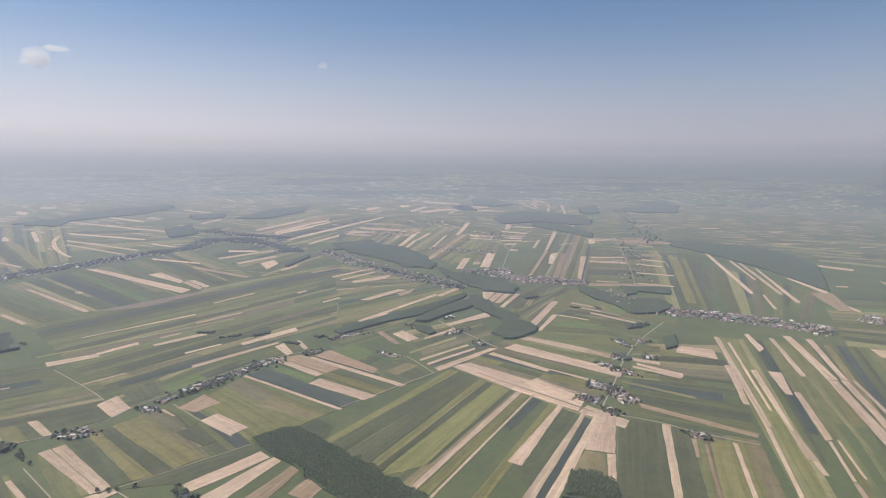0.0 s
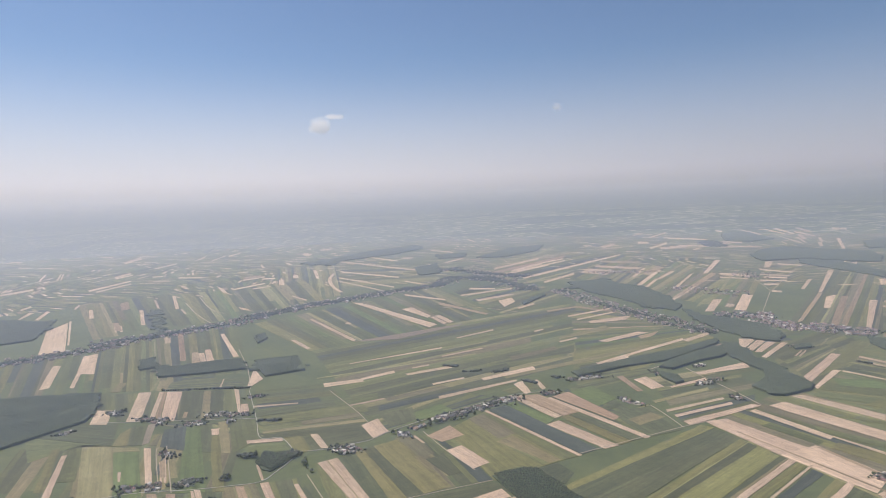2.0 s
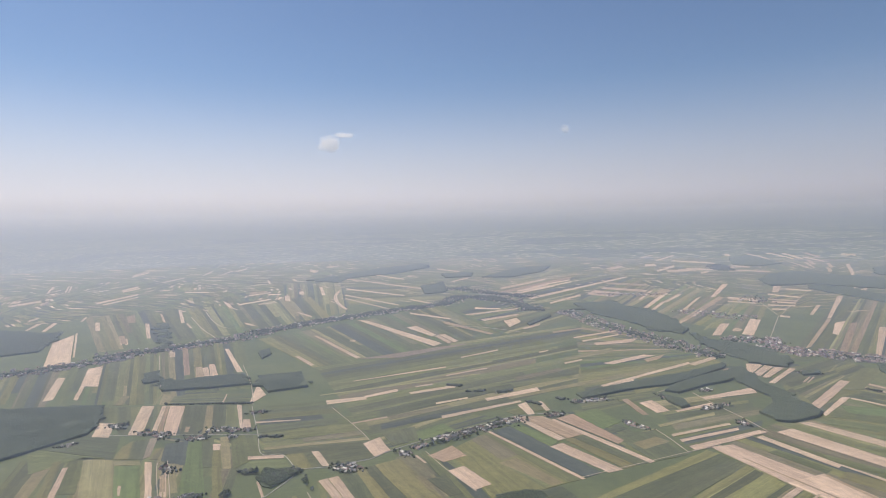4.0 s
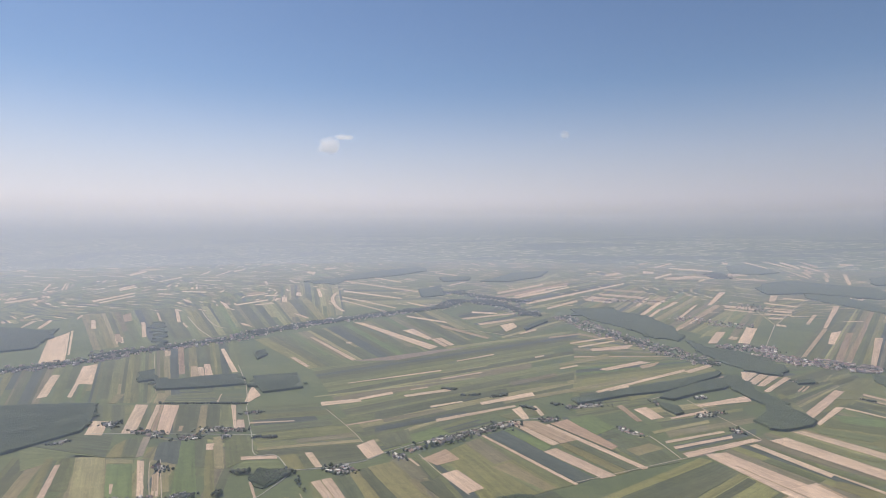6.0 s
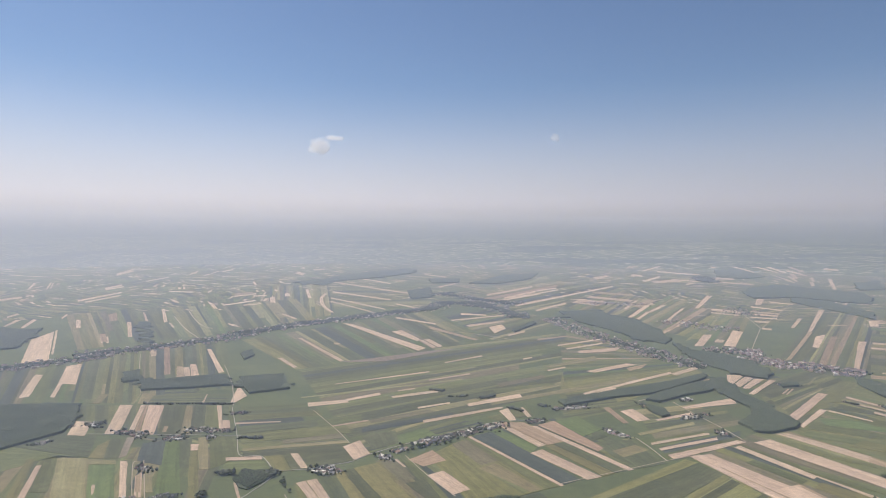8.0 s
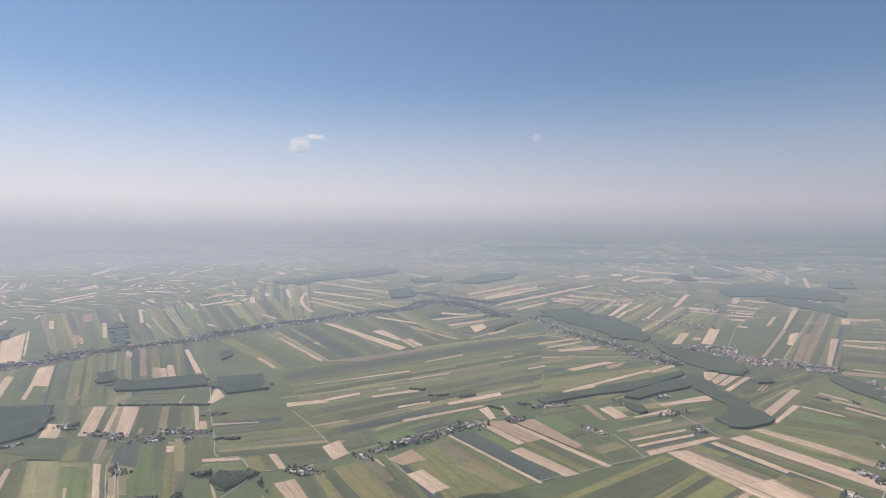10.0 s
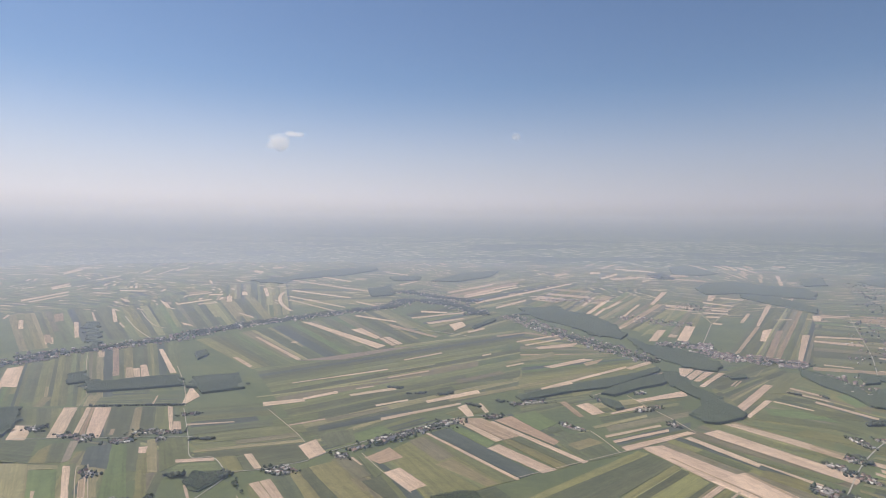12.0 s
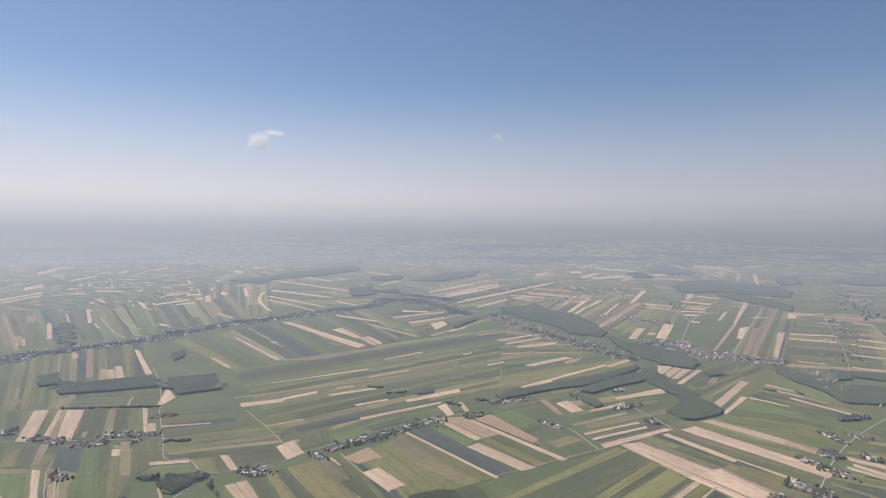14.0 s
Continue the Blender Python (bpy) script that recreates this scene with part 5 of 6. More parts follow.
def clumps(g, spots, sizes, heights, lumps):
    """Many leaf clumps as one vertex and face table."""
    vs, fs, at = [], [], 0
    for (x, y), s, h in zip(spots, sizes, heights):
        v, f = lumps[g.randrange(len(lumps))]
        a = g.uniform(0, 6.28)
        c, d = math.cos(a), math.sin(a)
        st = s * g.uniform(0.85, 1.35)
        w = np.stack([(v[:, 0] * c - v[:, 1] * d) * s + x, (v[:, 0] * d + v[:, 1] * c) * s + y, v[:, 2] * st + h], 1)
        vs.append(w)
        fs.append(f + at)
        at += len(v)
    return np.concatenate(vs), np.concatenate(fs)


def inside(x, y, poly):
    hit = False
    for (x0, y0), (x1, y1) in zip(poly, poly[1:] + poly[:1]):
        if (y0 > y) != (y1 > y) and x < (x1 - x0) * (y - y0) / (y1 - y0) + x0:
            hit = not hit
    return hit


woods = [0]


def wood(*xy):
    """A closed wood on an outline in plan: an uneven canopy of tree crowns over dense undergrowth, in far woods a
    filler slab.
    """
    woods[0] += 1
    g = random.Random(100 + woods[0])
    poly = [tuple(xy[i:i + 2]) for i in range(0, len(xy), 2)]
    xs, ys = [p[0] for p in poly], [p[1] for p in poly]
    far = math.hypot(sum(xs) / len(xs), sum(ys) / len(ys))
    room = min(max(xs) - min(xs), max(ys) - min(ys))
    gap = max(1.5, far / 540)
    spots = []
    y = min(ys)
    while y < max(ys):
        x = min(xs)
        while x < max(xs):
            px, py = x + g.uniform(-0.6, 0.6) * gap, y + g.uniform(-0.6, 0.6) * gap
            edge = min(far / 90, room * 0.12) * noise.noise(Vector((px / far * 55, py / far * 55, woods[0])))
            if inside(px + edge, py + edge, poly) and g.random() < (0.96 if far > 950 else 0.78):
                spots.append((px, py))
            x += gap
        y += gap * 0.9
    if not spots:
        return None
    off = g.uniform(0, 99)
    tall = [3.6 + 0.7 * noise.noise(Vector((a / 30, b / 30, off))) + g.uniform(-0.3, 0.4) for a, b in spots]
    sizes = [gap * (0.5 + 0.35 * g.random() ** 2) for _ in spots]
    vs, fs = clumps(g, spots, sizes, tall, LUMPS)
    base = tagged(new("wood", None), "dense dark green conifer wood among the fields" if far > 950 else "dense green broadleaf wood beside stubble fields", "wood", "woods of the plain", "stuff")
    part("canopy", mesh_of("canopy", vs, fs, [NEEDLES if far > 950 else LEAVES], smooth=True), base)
    n = len(poly)
    # In far woods an added slab reaches crown height, hiding shaded gaps between crowns.
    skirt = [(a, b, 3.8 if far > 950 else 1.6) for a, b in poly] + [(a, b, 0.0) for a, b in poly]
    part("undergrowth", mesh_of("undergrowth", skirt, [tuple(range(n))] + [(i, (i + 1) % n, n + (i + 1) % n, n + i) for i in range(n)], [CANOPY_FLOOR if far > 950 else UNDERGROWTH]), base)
    return base


wood(-847.4, 950.1, -808, 951.3, -772.2, 984.7, -707.5, 1025.2, -658, 961.3, -722.4, 920.3, -791.9, 885.6)
wood(-641.9, 949.5, -670.2, 1015.9, -636.5, 1040.6, -599.4, 1061.9, -537.7, 971.6, -574.4, 938.1, -593.2, 923.4, -622.7, 953.6)
wood(-914.8, 976.9, -902.1, 1007.7, -844.6, 942.5, -863.7, 921.4)
wood(-1569, 2883, -1486, 3193, -1473, 3642, -1317, 4130, -1159.7, 3825, -1223, 3382, -1393, 3030, -1341, 2781)
wood(-923.3, 3333, -778.1, 3450, -720.2, 3193, -841.1, 3094)
wood(-845.2, 2650, -790.5, 2853, -667.6, 2456, -733.5, 2378)
wood(-644.6, 3141, -548.3, 3776, -348.6, 4029, -358.7, 3551, -492.6, 3177)
wood(-106.8, 2161, -0.3, 2215, 95.3, 2047, 175, 1894, 222.2, 1704, 195.2, 1630, 126.7, 1703, 67.8, 1807, -36.5, 1943)
wood(215.4, 1651, 266.2, 1538, 326.6, 1509, 370.4, 1453, 356.5, 1353, 310.6, 1327, 264, 1383, 228, 1509)
wood(726.9, 3113, 858.4, 3454, 1024.6, 3637, 1141.9, 3452, 1300, 3302, 1247, 3047, 1144.8, 2796, 1021.2, 2876, 911.1, 2970, 715.9, 2877)
wood(882.4, 2938, 1004, 2827, 1023.5, 2488, 959.6, 2319, 872.3, 2632, 838.3, 2768)
wood(1507, 3907, 1740, 4180, 1499, 3536, 1367, 3472)
wood(1825, 3888, 2315, 4405, 2410, 4193, 2052, 3565, 1765, 3566)
wood(-51.0, 1024.7, 41.1, 1117.3, 108.0, 1177.2, 162.0, 1223.1, 239.8, 1316.4, 232.6, 1275.6, 163.7, 1180.8, 114.2, 1122.9, 42.7, 1076.3, -37.4, 1001.6)
wood(99.5, 1078.3, 120.8, 1121.0, 181.4, 1198.5, 243.7, 1255.9, 266.3, 1290.2, 263.2, 1239.3, 220.5, 1169.1, 171.1, 1128.0, 122.2, 1070.8)
wood(239.5, 1273.0, 264.3, 1280.2, 273.6, 1216.8, 278.8, 1162.7, 299.1, 1114.6, 305.5, 1067.5, 322.3, 1010.9, 309.1, 985.8, 265.3, 950.5, 248.6, 950.8, 228.1, 987.0, 254.5, 1022.8, 268.0, 1079.1, 249.8, 1124.9, 230.9, 1188.0)
wood(538.3, 1372.8, 568.5, 1303.5, 584.6, 1222.8, 574.9, 1151.4, 544.0, 1097.0, 544.6, 1167.7, 524.3, 1223.3, 515.5, 1307.2)
wood(-1350, 1507, -1338, 1531, -1040.8, 1195.4, -1059.1, 1190.9)
wood(-224.3, 1726, -173.8, 1914, -164.2, 1869, -211.1, 1689)
wood(-114.9, 2016, 20.9, 2268, 78.2, 2098, 19.1, 2031)
wood(622.8, 1226, 672.8, 1207, 658.4, 1137, 610.2, 1098.9, 550.3, 1093.7, 544.1, 1136.1)
wood(639.6, 1348, 672.4, 1343, 646, 1274, 612, 1258)
wood(930.6, 4832, 1137.8, 5150, 1134.4, 4283, 933.7, 4036, 819.1, 4156)
wood(338.1, 1446, 376.3, 1384, 353.9, 1301, 308.1, 1317)
wood(-1032.9, 709.9, -827.2, 786.6, -764.6, 720.4, -736.5, 673.3, -760.2, 592.3, -780.8, 520.9)
wood(-120.7, 616.1, -92.3, 638.7, -73.2, 641.3, -38, 600.4, -7.4, 563.1, 26.4, 519.7, 66.9, 473.2, 13.9, 453.7, -38.5, 512.2, -67.9, 556.3, -95.7, 583.6)
wood(-400.7, 594.4, -411.7, 625.1, -391.7, 624.8, -377.4, 633.6, -367.5, 627.4, -369.9, 601.9, -375.1, 580.4, -387.2, 582)
wood(-619.2, 414, -608.4, 428.3, -586.8, 443.3, -570.3, 435.7, -583.5, 411.7, -602.8, 400.7)
wood(-1796, 1315, -1535, 1309, -1542, 1349, -1351, 1109.8, -1411, 1025.2)
wood(204, 516.1, 223.5, 510.6, 238.1, 490.7, 229.2, 457.7, 179.2, 472.1)
wood(1242, 2197, 1348, 2122, 1455, 2016, 1473, 1803, 1382, 1577, 1139, 1259, 1195.7, 1592, 1196.4, 1880, 1167.2, 2063)
wood(521.3, 921.6, 556.9, 946.7, 524.8, 880.5, 498.2, 869.4)
wood(-801.6, 1213, -794.3, 1252, -757.6, 1198.4, -753.2, 1153.7)
wood(364, 1260, 403.4, 1287, 397.6, 1259, 364, 1242)
wood(645.1, 1330, 759.3, 1328, 722.3, 1260, 655.8, 1294)
wood(92.6, 1050, 123.1, 1031.7, 130.1, 999.3, 115.5, 986.5, 98.9, 1015.7)
wood(310.6, 1440, 343.2, 1425, 384, 1403, 378.4, 1349, 349, 1312, 288.7, 1335)
wood(75.1, 2118, 138.8, 2069, 207.4, 1857, 207, 1714, 141.6, 1653, 88, 1772)


# ---- houses and garden trees ----
def gable(length, width, eave, ridge, over):
    bm = bmesh.new()
    hl, hw, t = length / 2 + over, width / 2 + over, 0.16
    drop = (ridge - eave) / (width / 2) * over
    prof = [(-hw, eave - drop), (0, ridge), (hw, eave - drop), (hw, eave - drop + t), (0, ridge + t), (-hw, eave - drop + t)]
    a = [bm.verts.new((-hl, y, z)) for y, z in prof]
    b = [bm.verts.new((hl, y, z)) for y, z in prof]
    for i in range(6):
        j = (i + 1) % 6
        bm.faces.new((a[i], a[j], b[j], b[i]))
    for ring in (a, b):
        bm.faces.new((ring[0], ring[1], ring[4], ring[5]))
        bm.faces.new((ring[1], ring[2], ring[3], ring[4]))
    bmesh.ops.recalc_face_normals(bm, faces=bm.faces)
    return bm


def box(x0, y0, z0, x1, y1, z1, bevel=0.0):
    bm = bmesh.new()
    bmesh.ops.create_cube(bm, size=1.0)
    for v in bm.verts:
        v.co = Vector(((x0 + x1) / 2 + v.co.x * (x1 - x0), (y0 + y1) / 2 + v.co.y * (y1 - y0), (z0 + z1) / 2 + v.co.z * (z1 - z0)))
    if bevel:
        bmesh.ops.bevel(bm, geom=bm.edges[:], offset=bevel, segments=1, affect="EDGES")
    return bm


def walls(length, width, eave, ridge):
    bm = bmesh.new()
    prof = [(-width / 2, 0), (width / 2, 0), (width / 2, eave), (0, ridge), (-width / 2, eave)]
    a = [bm.verts.new((-length / 2, y, z)) for y, z in prof]
    b = [bm.verts.new((length / 2, y, z)) for y, z in prof]
    for i in range(5):
        j = (i + 1) % 5
        bm.faces.new((a[i], a[j], b[j], b[i]))
    bm.faces.new(a)
    bm.faces.new(b)
    bmesh.ops.recalc_face_normals(bm, faces=bm.faces)
    return bm


def house(name, length, width, eave, ridge, roof, label, category, full=True):
    base = tagged(new(name, None), label, category, "village houses")
    part("wall", shaped(walls(length, width, eave, ridge), "wall", PLASTER), base)
    part("roof", shaped(gable(length, width, eave, ridge, 0.35), "roof", roof), base)
    if not full:
        return base
    part("chimney", shaped(box(length * 0.2 - 0.25, -0.5, ridge - 0.5, length * 0.2 + 0.25, 0.0, ridge + 0.6, 0.03), "chimney", BRICK), base)
    part("door", shaped(box(-0.45, -width / 2 - 0.05, 0.0, 0.45, -width / 2 + 0.03, 1.95, 0.02), "door", DOOR_WOOD), base)
    pane = shaped(box(-0.4, -0.04, 0.85, 0.4, 0.04, 1.75, 0.02), "window", GLASS)
    for x, y in ((-length * 0.32, -width / 2), (length * 0.32, -width / 2), (-length * 0.3, width / 2), (length * 0.3, width / 2)):
        part("window", pane, base).location = (x, y, 0)
    return base


HOUSES = [
    house("house", 5.6, 4.2, 2.4, 4.3, ROOF_TILE, "small plastered house with a reddish tiled gable roof", "house"),
    house("house", 5.0, 4.4, 2.5, 4.6, ROOF_GREY, "small plastered house with a grey sheet gable roof", "house"),
    house("house", 6.2, 4.2, 2.4, 4.2, ROOF_PALE, "plastered house with a pale sheet metal roof", "house"),
]
PLAIN_HOUSES = [HOUSES[i] for i in (0, 0, 0, 1, 1, 1, 2)]
BARNS = [
    house("barn", 9.0, 4.6, 2.6, 4.6, ROOF_GREY, "long farm barn with a grey sheet roof", "barn", False),
    house("barn", 7.5, 4.2, 2.3, 4.0, ROOF_TILE, "farm barn with a weathered reddish roof", "barn", False),
    house("barn", 8.0, 5.0, 2.8, 4.2, ROOF_PALE, "farm shed with a pale sheet roof", "barn", False),
]

def tree(seed, height, spread):
    """A garden tree: tapered trunk with limbs, and a loose crown of leaf clumps."""
    g = random.Random(seed)
    base = tagged(new("tree", None), "leafy green garden tree beside the houses", "tree", "village trees")
    bm = bmesh.new()
    limbs = [(Vector((0, 0, 0)), Vector((g.uniform(-0.2, 0.2), g.uniform(-0.2, 0.2), height * 0.75)), 0.20, 0.07)]
    for i in range(4):
        a, z = i * 1.57 + g.uniform(-0.4, 0.4), height * g.uniform(0.3, 0.5)
        limbs.append((Vector((0, 0, z)), Vector((math.cos(a) * spread * 0.6, math.sin(a) * spread * 0.6, z + height * 0.25)), 0.08, 0.03))
    for p, q, r0, r1 in limbs:
        m = (q - p).to_track_quat("Z", "Y").to_matrix().to_4x4()
        bmesh.ops.create_cone(bm, cap_ends=True, segments=6, radius1=r0, radius2=r1, depth=(q - p).length, matrix=Matrix.Translation((p + q) / 2) @ m)
    part("trunk", shaped(bm, "trunk", BARK), base)
    spots, sizes, tall = [], [], []
    for i in range(20):
        a, r = g.uniform(0, 6.28), spread * math.sqrt(g.random()) * 0.8
        spots.append((math.cos(a) * r, math.sin(a) * r))
        sizes.append(spread * g.uniform(0.30, 0.48))
        tall.append(height * (0.34 + 0.50 * g.random() * (1.15 - r / spread)))
    vs, fs = clumps(g, spots, sizes, tall, LUMPS)
    part("crown", mesh_of("crown", vs, fs, [VILLAGE_LEAVES], smooth=True), base)
    return base


TREES = [tree(50 + i, h, s) for i, (h, s) in enumerate(((4.6, 1.7), (5.6, 2.1), (3.6, 1.5), (6.4, 2.0), (5.0, 2.4)))]
used = set()


def put(kinds, x, y, turn, size=1.0):
    """Set a thing of one of these kinds on the ground; the first of each kind is the one that was built."""
    ob = kinds[rng.randrange(len(kinds))]
    m = Matrix.LocRotScale((x, y, 0.0), Euler((0, 0, turn)), None)
    if ob.name not in used:
        used.add(ob.name)
        ob.matrix_basis = m
        return ob
    c = copy_thing(ob, m)
    c.scale = (size, size, size)
    return c


def belt(g, pts, width, count, size):
    spots, sizes, tall = [], [], []
    for _ in range(count):
        i = g.randrange(len(pts) - 1)
        p = pts[i].lerp(pts[i + 1], g.random())
        if noise.noise(Vector((p.x / width / 9, p.y / width / 9, 8.0))) < -0.06 and g.random() < 0.75:
            continue
        w = width * (0.45 + 2.6 * abs(noise.noise(Vector((p.x / width / 7, p.y / width / 7, 3.0)))))
        spots.append((p.x + g.uniform(-1.3, 1.3) * w, p.y + g.uniform(-1.3, 1.3) * w))
        s = size * g.uniform(0.6, 1.2)
        sizes.append(s)
        tall.append(s * 0.9)
    vs, fs = clumps(g, spots, sizes, tall, LUMPS)
    return tagged(new("tree_belt", mesh_of("tree_belt", vs, fs, [BELT_LEAVES], smooth=True)), "dark belt of trees and shrubs between the village houses", "trees", kind="stuff")


def joined_houses(spots):
    """Far houses of one street, too small to pick apart: wall and roof of each, in one mesh."""
    vs, fs, slots = [], [], []
    for x, y, turn, size, roof in spots:
        for slot, bm in ((0, walls(6.5, 5.0, 2.8, 4.8)), (roof, gable(6.5, 5.0, 2.8, 4.8, 0.35))):
            at = len(vs)
            m = Matrix.LocRotScale((x, y, 0), Euler((0, 0, turn)), (size, size, size))
            bm.verts.index_update()
            vs += [tuple(m @ v.co) for v in bm.verts]
            fs += [tuple(at + v.index for v in f.verts) for f in bm.faces]
            slots += [slot] * len(bm.faces)
            bm.free()
    me = mesh_of("distant_houses", vs, fs, [FAR_PLASTER, FAR_TILE, ROOF_GREY, ROOF_PALE], slots)
    return tagged(new("distant_houses", me), "distant street of small plastered village houses", "houses", kind="stuff")


def village(n, *xy, trees=1.0):
    """A street village along points in plan: houses, barns and garden trees on both sides."""
    pts = [Vector(xy[i:i + 2]) for i in range(0, len(xy), 2)]
    total = sum((b - a).length for a, b in zip(pts, pts[1:]))
    far = sum(p.length for p in pts) / len(pts)
    many = far > 850
    n = int(n * (9.0 if many else 3.2))
    g = random.Random(int(far * 10))
    if many and trees:
        belt(g, pts, far / 88, int(total * trees * 2.6), far / 780)
    if not many:
        belt(g, pts, far / 95, int(total * 1.6), 1.8)
    distant = []
    for i in range(n):
        s = (i + rng.random()) / n * total
        for a, b in zip(pts, pts[1:]):
            if s <= (b - a).length:
                break
            s -= (b - a).length
        t = (b - a).normalized()
        side = Vector((-t.y, t.x)) * rng.choice((-1, 1))
        p = a + t * s + side * rng.uniform(5, 9 + far / (45 if many else 160))
        turn = math.atan2(t.y, t.x) + rng.choice((0, math.pi / 2)) + rng.gauss(0, 0.12)
        if many:
            distant.append((p.x, p.y, turn, rng.uniform(0.6, 1.05), rng.choice((1, 1, 1, 1, 2, 2, 3))))
            continue
        put(PLAIN_HOUSES, p.x, p.y, turn, rng.uniform(0.65, 0.9))
        if rng.random() < 0.45 and not many:
            p2 = p + side * rng.uniform(7, 10) + t * rng.uniform(-4, 4)
            put(BARNS, p2.x, p2.y, turn + math.pi / 2 * rng.choice((0, 1)), rng.uniform(0.7, 0.9))
        for _ in range(2):
            p3 = p + side * rng.uniform(-7, 10) + t * rng.choice((-1, 1)) * rng.uniform(4.5, 9)
            put(TREES, p3.x, p3.y, rng.uniform(0, 6.28), rng.uniform(0.7, 1.15))
    if distant:
        joined_houses(distant)


def hamlet(n, ax, ay, bx, by):
    """A farmstead: a few houses and barns round a gravel yard, with trees."""
    a, b = Vector((ax, ay)), Vector((bx, by))
    t = (b - a).normalized()
    side = Vector((-t.y, t.x))
    length, far = (b - a).length, (a + b).length / 2
    depth = max(4.5, 2.9 * n ** 0.5)
    mid = (a + b) / 2
    ring = []
    for i in range(14):
        ang = i / 14 * 2 * math.pi
        ring.append(mid + t * math.cos(ang) * (length / 2 + 3) * rng.uniform(0.75, 1.1) + side * math.sin(ang) * depth * rng.uniform(0.6, 1.0))
    yard = [(p.x, p.y, 0.44) for p in ring] + [(p.x, p.y, 0) for p in ring]
    tagged(new("pavement", mesh_of("pavement", yard, [tuple(range(14))] + [(i, (i + 1) % 14, 14 + (i + 1) % 14, 14 + i) for i in range(14)], [YARD])), "pale gravel farmyard", "yard", kind="structure")
    done = []
    n = int(n * 1.75)
    for i in range(n * 5):
        if len(done) >= n:
            break
        p = a + t * rng.uniform(0, length) + side * rng.uniform(-depth, depth)
        if any((p - o).length < 3.9 for o in done):
            continue
        done.append(p)
        turn = math.atan2(t.y, t.x) + rng.choice((0, math.pi / 2)) + rng.gauss(0, 0.1)
        put(PLAIN_HOUSES if rng.random() < 0.55 else BARNS, p.x, p.y, turn, rng.uniform(0.58, 0.80))
    belt(random.Random(int(far * 7)), [a - t * 5, b + t * 5], depth * 0.9, n * 4, 1.8)
    for i in range(int(n * 0.5)):
        p = a + t * rng.uniform(-8, length + 8) + side * rng.uniform(-depth - 5, depth + 5)
        if all((p - o).length > 4.0 for o in done):
            put(TREES, p.x, p.y, rng.uniform(0, 6.28), rng.uniform(0.7, 1.3))


def copse(n, ax, ay, bx, by):
    """A short row of field trees."""
    a, b = Vector((ax, ay)), Vector((bx, by))
    for i in range(n):
        p = a.lerp(b, (i + rng.random()) / n)
        put(TREES, p.x + rng.gauss(0, 1.5), p.y + rng.gauss(0, 1.5), rng.uniform(0, 6.28), rng.uniform(1.0, 1.9))


village(20, -1147.2, 1086.4, -1105.4, 1140.7, -1056.5, 1191.5, -1023.6, 1268, -959.2, 1334, -948, 1441)
village(20, -948, 1441, -910.1, 1522, -883.7, 1637, -823.3, 1705, -773.4, 1811, -698.8, 1932)
village(10, -698.8, 1932, -579.1, 2090, -569.7, 2316)
village(12, -501.9, 2331, -339.2, 2190, -229.6, 1992)
village(34, -133.2, 1999, -33.8, 1807, 46.8, 1651, 116.9, 1567, 175.7, 1464, 239, 1378, trees=0.4)
village(10, 296.9, 1559, 374.5, 1604, 419.5, 1570, trees=0.4)
village(40, 367.3, 1517, 392.8, 1446, 454.3, 1471, 508.7, 1424, 572.2, 1416, trees=0.4)
village(8, 381.4, 1576, 412.6, 1568, trees=0.03)
village(14, 1754, 3759, 1345, 2710, 1153.5, 2177, trees=0.03)
village(8, 1044.4, 2186, 721.5, 1431, trees=0.03)
village(6, 585.5, 2476, 524, 2296, trees=0.03)
village(5, 180.2, 2442, 150.8, 2513, trees=0.03)
village(10, 565.3, 1324, 597.1, 1172.3, 624.4, 1078.6, trees=0.03)
hamlet(9, -229.4, 765.9, -210.8, 787.1)
hamlet(10, -208, 792.1, -184.8, 817.5)
hamlet(11, -181.3, 820.6, -153.6, 853.1)
hamlet(10, -154, 855.6, -125.9, 882)
hamlet(6, -251, 732.7, -239.5, 751.3)
copse(8, -232.2, 748.5, -173.4, 803.4)
hamlet(6, -314.6, 660.9, -295.4, 651.2)
hamlet(5, -265.5, 718, -247.4, 706.3)
hamlet(8, -50.5, 981.6, 5.9, 1015.5)
hamlet(5, -90.6, 905.2, -69.4, 917.7)
hamlet(7, 26.5, 900.8, 54.3, 875.8)
hamlet(4, 89, 1052.4, 97.5, 1040.3)
hamlet(4, 161.1, 1091.8, 177.9, 1106.2)
hamlet(6, 150.7, 990, 187, 1022)
hamlet(4, 192, 936.1, 197.5, 924.3)
hamlet(7, -664.6, 699.7, -615.8, 693.4)
hamlet(8, -577.2, 691.5, -557.1, 700.5)
hamlet(10, -571.8, 731.4, -511.8, 744.7)
hamlet(4, -727.6, 712.6, -719.3, 720.1)
hamlet(3, -523.9, 710.2, -515, 716.5)
hamlet(4, -554.3, 815.2, -535.7, 824.8)
hamlet(4, 361.2, 1269, 395.8, 1263)
hamlet(7, 621, 1321, 697.3, 1322)
hamlet(3, -585.2, 429.3, -579.7, 440.6)
hamlet(2, -549.9, 463.1, -547.6, 468.1)
copse(3, -552.2, 461.7, -544.7, 469.8)
copse(6, -507.1, 477.3, -497.4, 486)
hamlet(8, -490.4, 517.6, -478.1, 523.8)
hamlet(8, -458.5, 530.4, -447.6, 543.6)
hamlet(4, -540, 601.6, -523.3, 594.8)
copse(6, -402.2, 498.7, -394.6, 512.2)
copse(7, -172, 521.6, -159.1, 517.6)
hamlet(3, -164.4, 516.2, -153.6, 512.9)
hamlet(4, -294.5, 457.1, -289.5, 465.9)
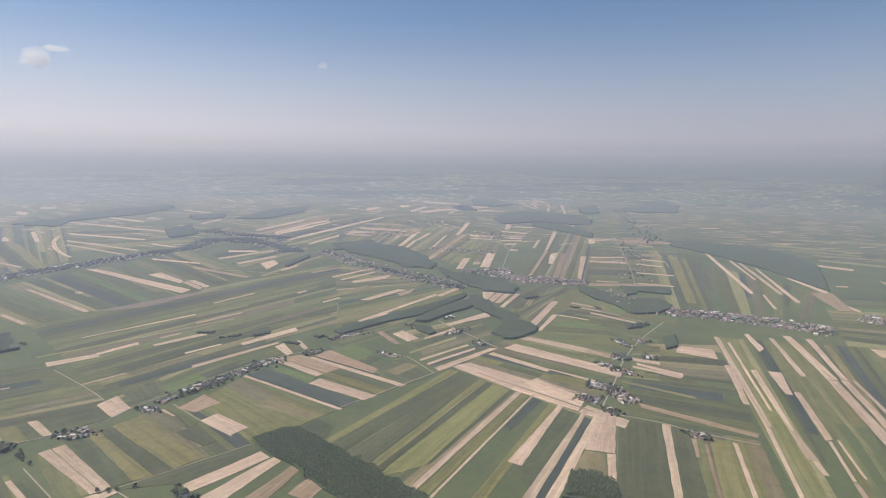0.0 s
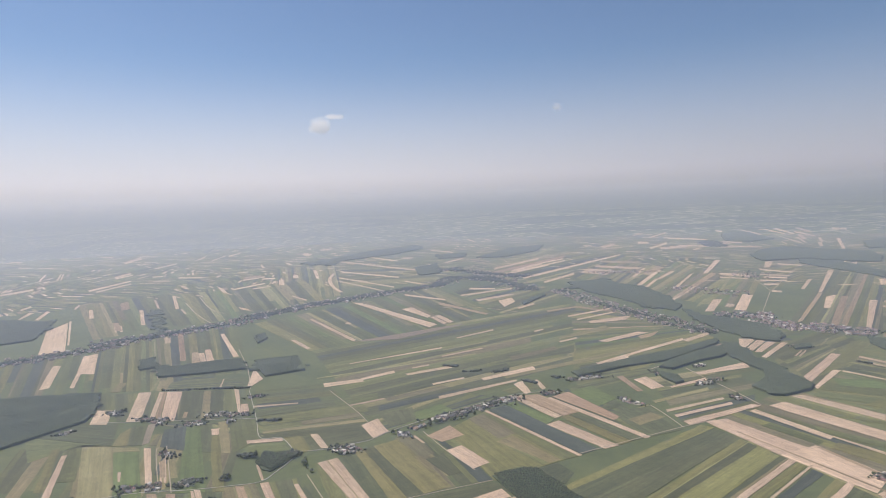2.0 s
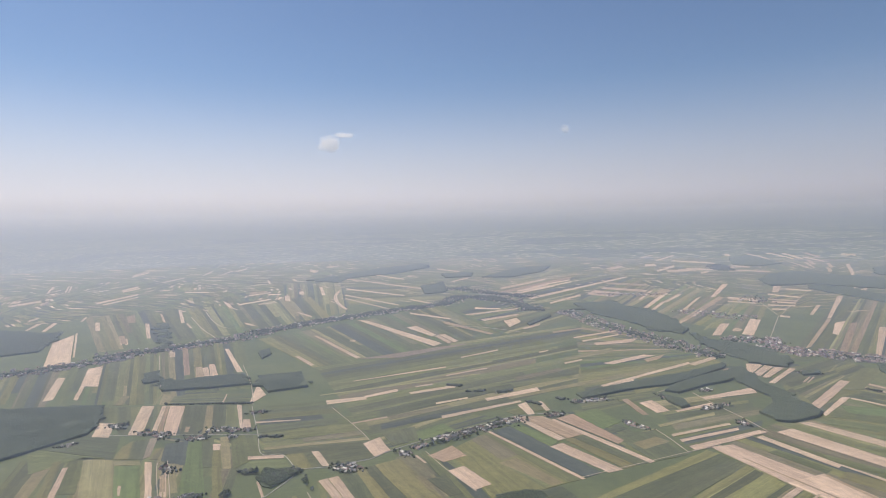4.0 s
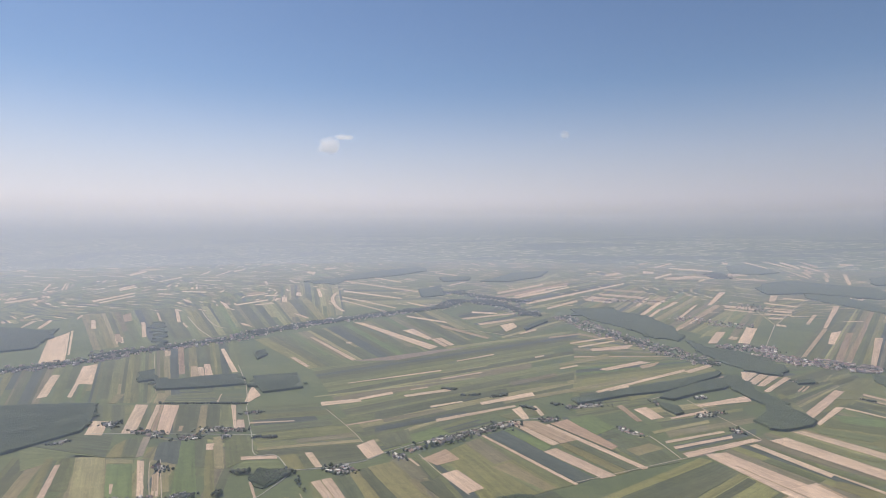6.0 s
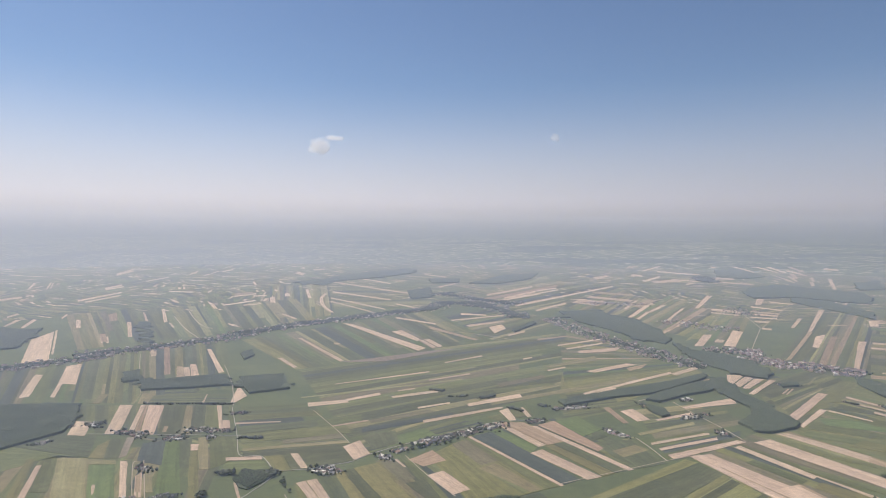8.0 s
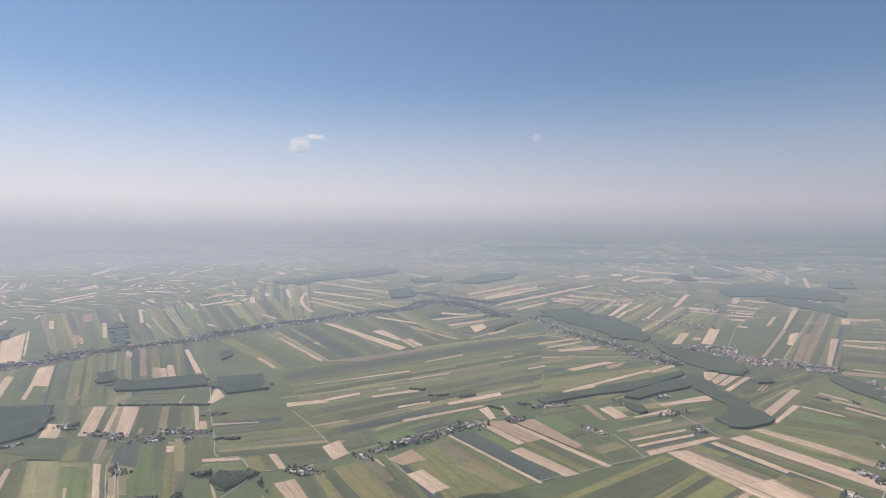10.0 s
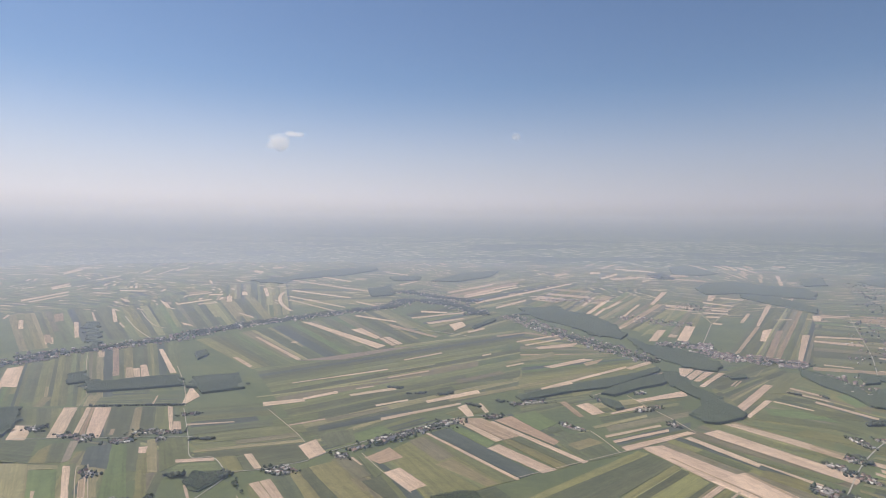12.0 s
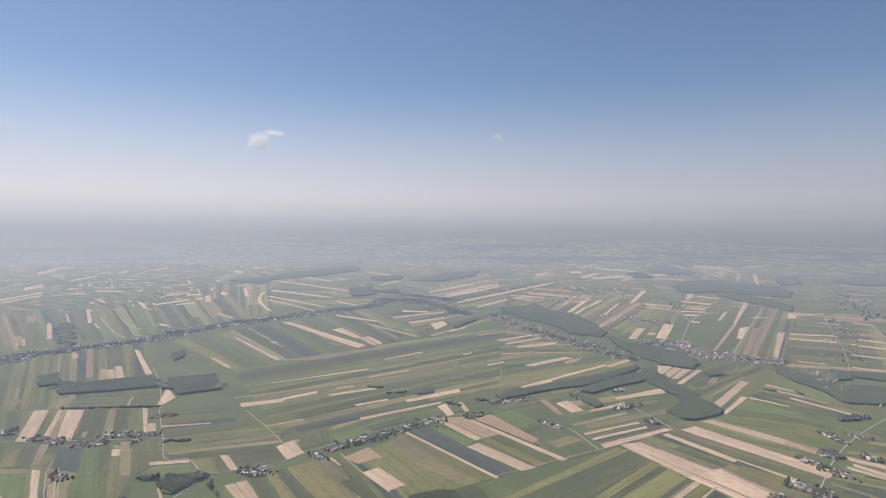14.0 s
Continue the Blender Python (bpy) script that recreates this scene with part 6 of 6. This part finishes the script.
copse(8, -298.5, 452.5, -285.4, 468.8)
copse(4, -241.5, 529, -209.5, 533.9)
copse(5, -183.6, 483, -172, 481.4)
hamlet(3, -732.3, 625.7, -722.4, 636.9)
copse(4, -418.2, 552.8, -410.7, 557.4)
hamlet(4, -518, 511.4, -500.6, 509.4)
hamlet(4, -729.4, 714, -706.3, 706)
hamlet(10, -325, 652.3, -303.4, 647.3)
hamlet(14, 280.6, 691.9, 300.8, 677.2)
hamlet(16, 312.2, 733.3, 329.7, 718.1)
hamlet(20, 336.8, 716.1, 341.0, 665.6)
hamlet(6, 300.4, 650.3, 306.8, 639.9)
hamlet(9, 357.9, 813.9, 372.8, 797.2)
hamlet(10, 379.5, 782.9, 390.6, 760.5)
hamlet(7, 393.7, 844.2, 400.5, 828.6)
hamlet(7, 438.7, 922.6, 443.3, 889.3)
hamlet(7, 473.1, 929.9, 484.0, 910.0)
hamlet(5, 445.5, 843.8, 451.7, 827.7)
hamlet(6, 369, 578.2, 378, 568.8)
village(26, 631.8, 1101.9, 693, 1074.6, 746.2, 1034.8, 809.7, 991.1, 858, 929)
village(8, 1007.7, 1024.3, 1055.9, 951.7, trees=0.4)
copse(4, -355.2, 622, -327.6, 586.2)
copse(3, -222.8, 508.1, -211.4, 495.4)
copse(5, -428.6, 605.7, -416, 613.8)
village(12, -1217, 902.8, -1168.6, 971.2, -1122.3, 1031.3, -1089.2, 1118.8)
village(10, 238.3, 2060, 331.7, 1979, 427, 1919, trees=0.03)
village(8, 7.7, 2515, 63.4, 2436, trees=0.03)
village(8, 705.1, 4152, 677, 3705, trees=0.4)
village(16, -686.1, 2628, -490.6, 2459, -279.3, 2329, trees=0.4)


def hedge(seed, width, count, size, *xy):
    """A hedge or a clump of field trees along points in plan."""
    ob = belt(random.Random(seed), [Vector(xy[i:i + 2]) for i in range(0, len(xy), 2)], width, count, size)
    ob.name = "hedge"
    return tagged(ob, "dark green hedge of trees and shrubs between fields", "hedge")


hedge(1, 1.4, 35, 2.1, -727.2, 821.0, -684.2, 829.9)
hedge(2, 1.7, 120, 2.1, -645.5, 844.3, -582.6, 859.0)
hedge(3, 1.7, 27, 2.1, -684.2, 829.9, -645.5, 844.3)
hedge(4, 3.7, 90, 2.1, -482.0, 721.2, -449.8, 730.3)
hedge(5, 2.7, 74, 2.1, -436.7, 612.3, -417.9, 619.2)
hedge(6, 3.7, 192, 2.6, -396.9, 593.7, -376.1, 620.6, -369.1, 629.3)
hedge(7, 3.4, 73, 2.1, -287.0, 1038.3, -259.8, 1038.3)
hedge(8, 4.1, 81, 2.1, -241.1, 1005.7, -211.8, 1014.1)
hedge(9, 3.7, 69, 2.1, -184.8, 1007.4, -165.9, 1027.3)
hedge(10, 4.1, 74, 2.1, -129.3, 968.9, -104.3, 957.1)
hedge(11, 2.7, 40, 2.1, -79.8, 996.1, -63.5, 994.2)
hedge(12, 2.4, 27, 2.1, -726.9, 711.7, -713.2, 720.9)
hedge(13, 1.7, 23, 2.1, 435.2, 1169.2, 457.6, 1150.6)
hedge(14, 2.4, 35, 2.1, 490.7, 1160.8, 499.8, 1126.0)
hedge(15, 5.1, 78, 2.8, 404.0, 849.2, 412.3, 827.4)
hedge(16, 6.0, 181, 3.0, 492.1, 994.2, 535.6, 1016.3)


# ---- clouds ----
def cloud(x, y, z, length, height, seed, label):
    """A small cumulus: one billowed body, knobbly at three scales."""
    bm = bmesh.new()
    bmesh.ops.create_icosphere(bm, subdivisions=5, radius=1.0)
    off = Vector((seed * 7.3, seed * 3.1, 0))
    for v in bm.verts:
        c = v.co.normalized()
        k = 1 + 0.5 * noise.noise(c * 1.6 + off) + 0.28 * abs(noise.noise(c * 4.0 + off)) + 0.12 * abs(noise.noise(c * 9.0 + off))
        v.co = Vector((c.x * k * length / 2, c.y * k * length / 3, c.z * k * height / 2 * (0.75 if c.z < 0 else 1.0)))
    for f in bm.faces:
        f.smooth = True
    ob = tagged(new("cloud", shaped(bm, "cloud", CLOUD)), label, "cloud", "small clouds")
    ob.location = (x, y, z)
    ob.rotation_euler = (0, 0, math.atan2(y, x) + math.pi / 2)
    return ob


cloud(-1881, 3823, 875, 135, 110, 1, "small bright white cumulus cloud in the haze")
cloud(-1828, 3947, 956, 125, 40, 2, "thin white wisp of cloud")
cloud(-263, 4340, 970, 60, 54, 3, "small faint white cloud in the haze")
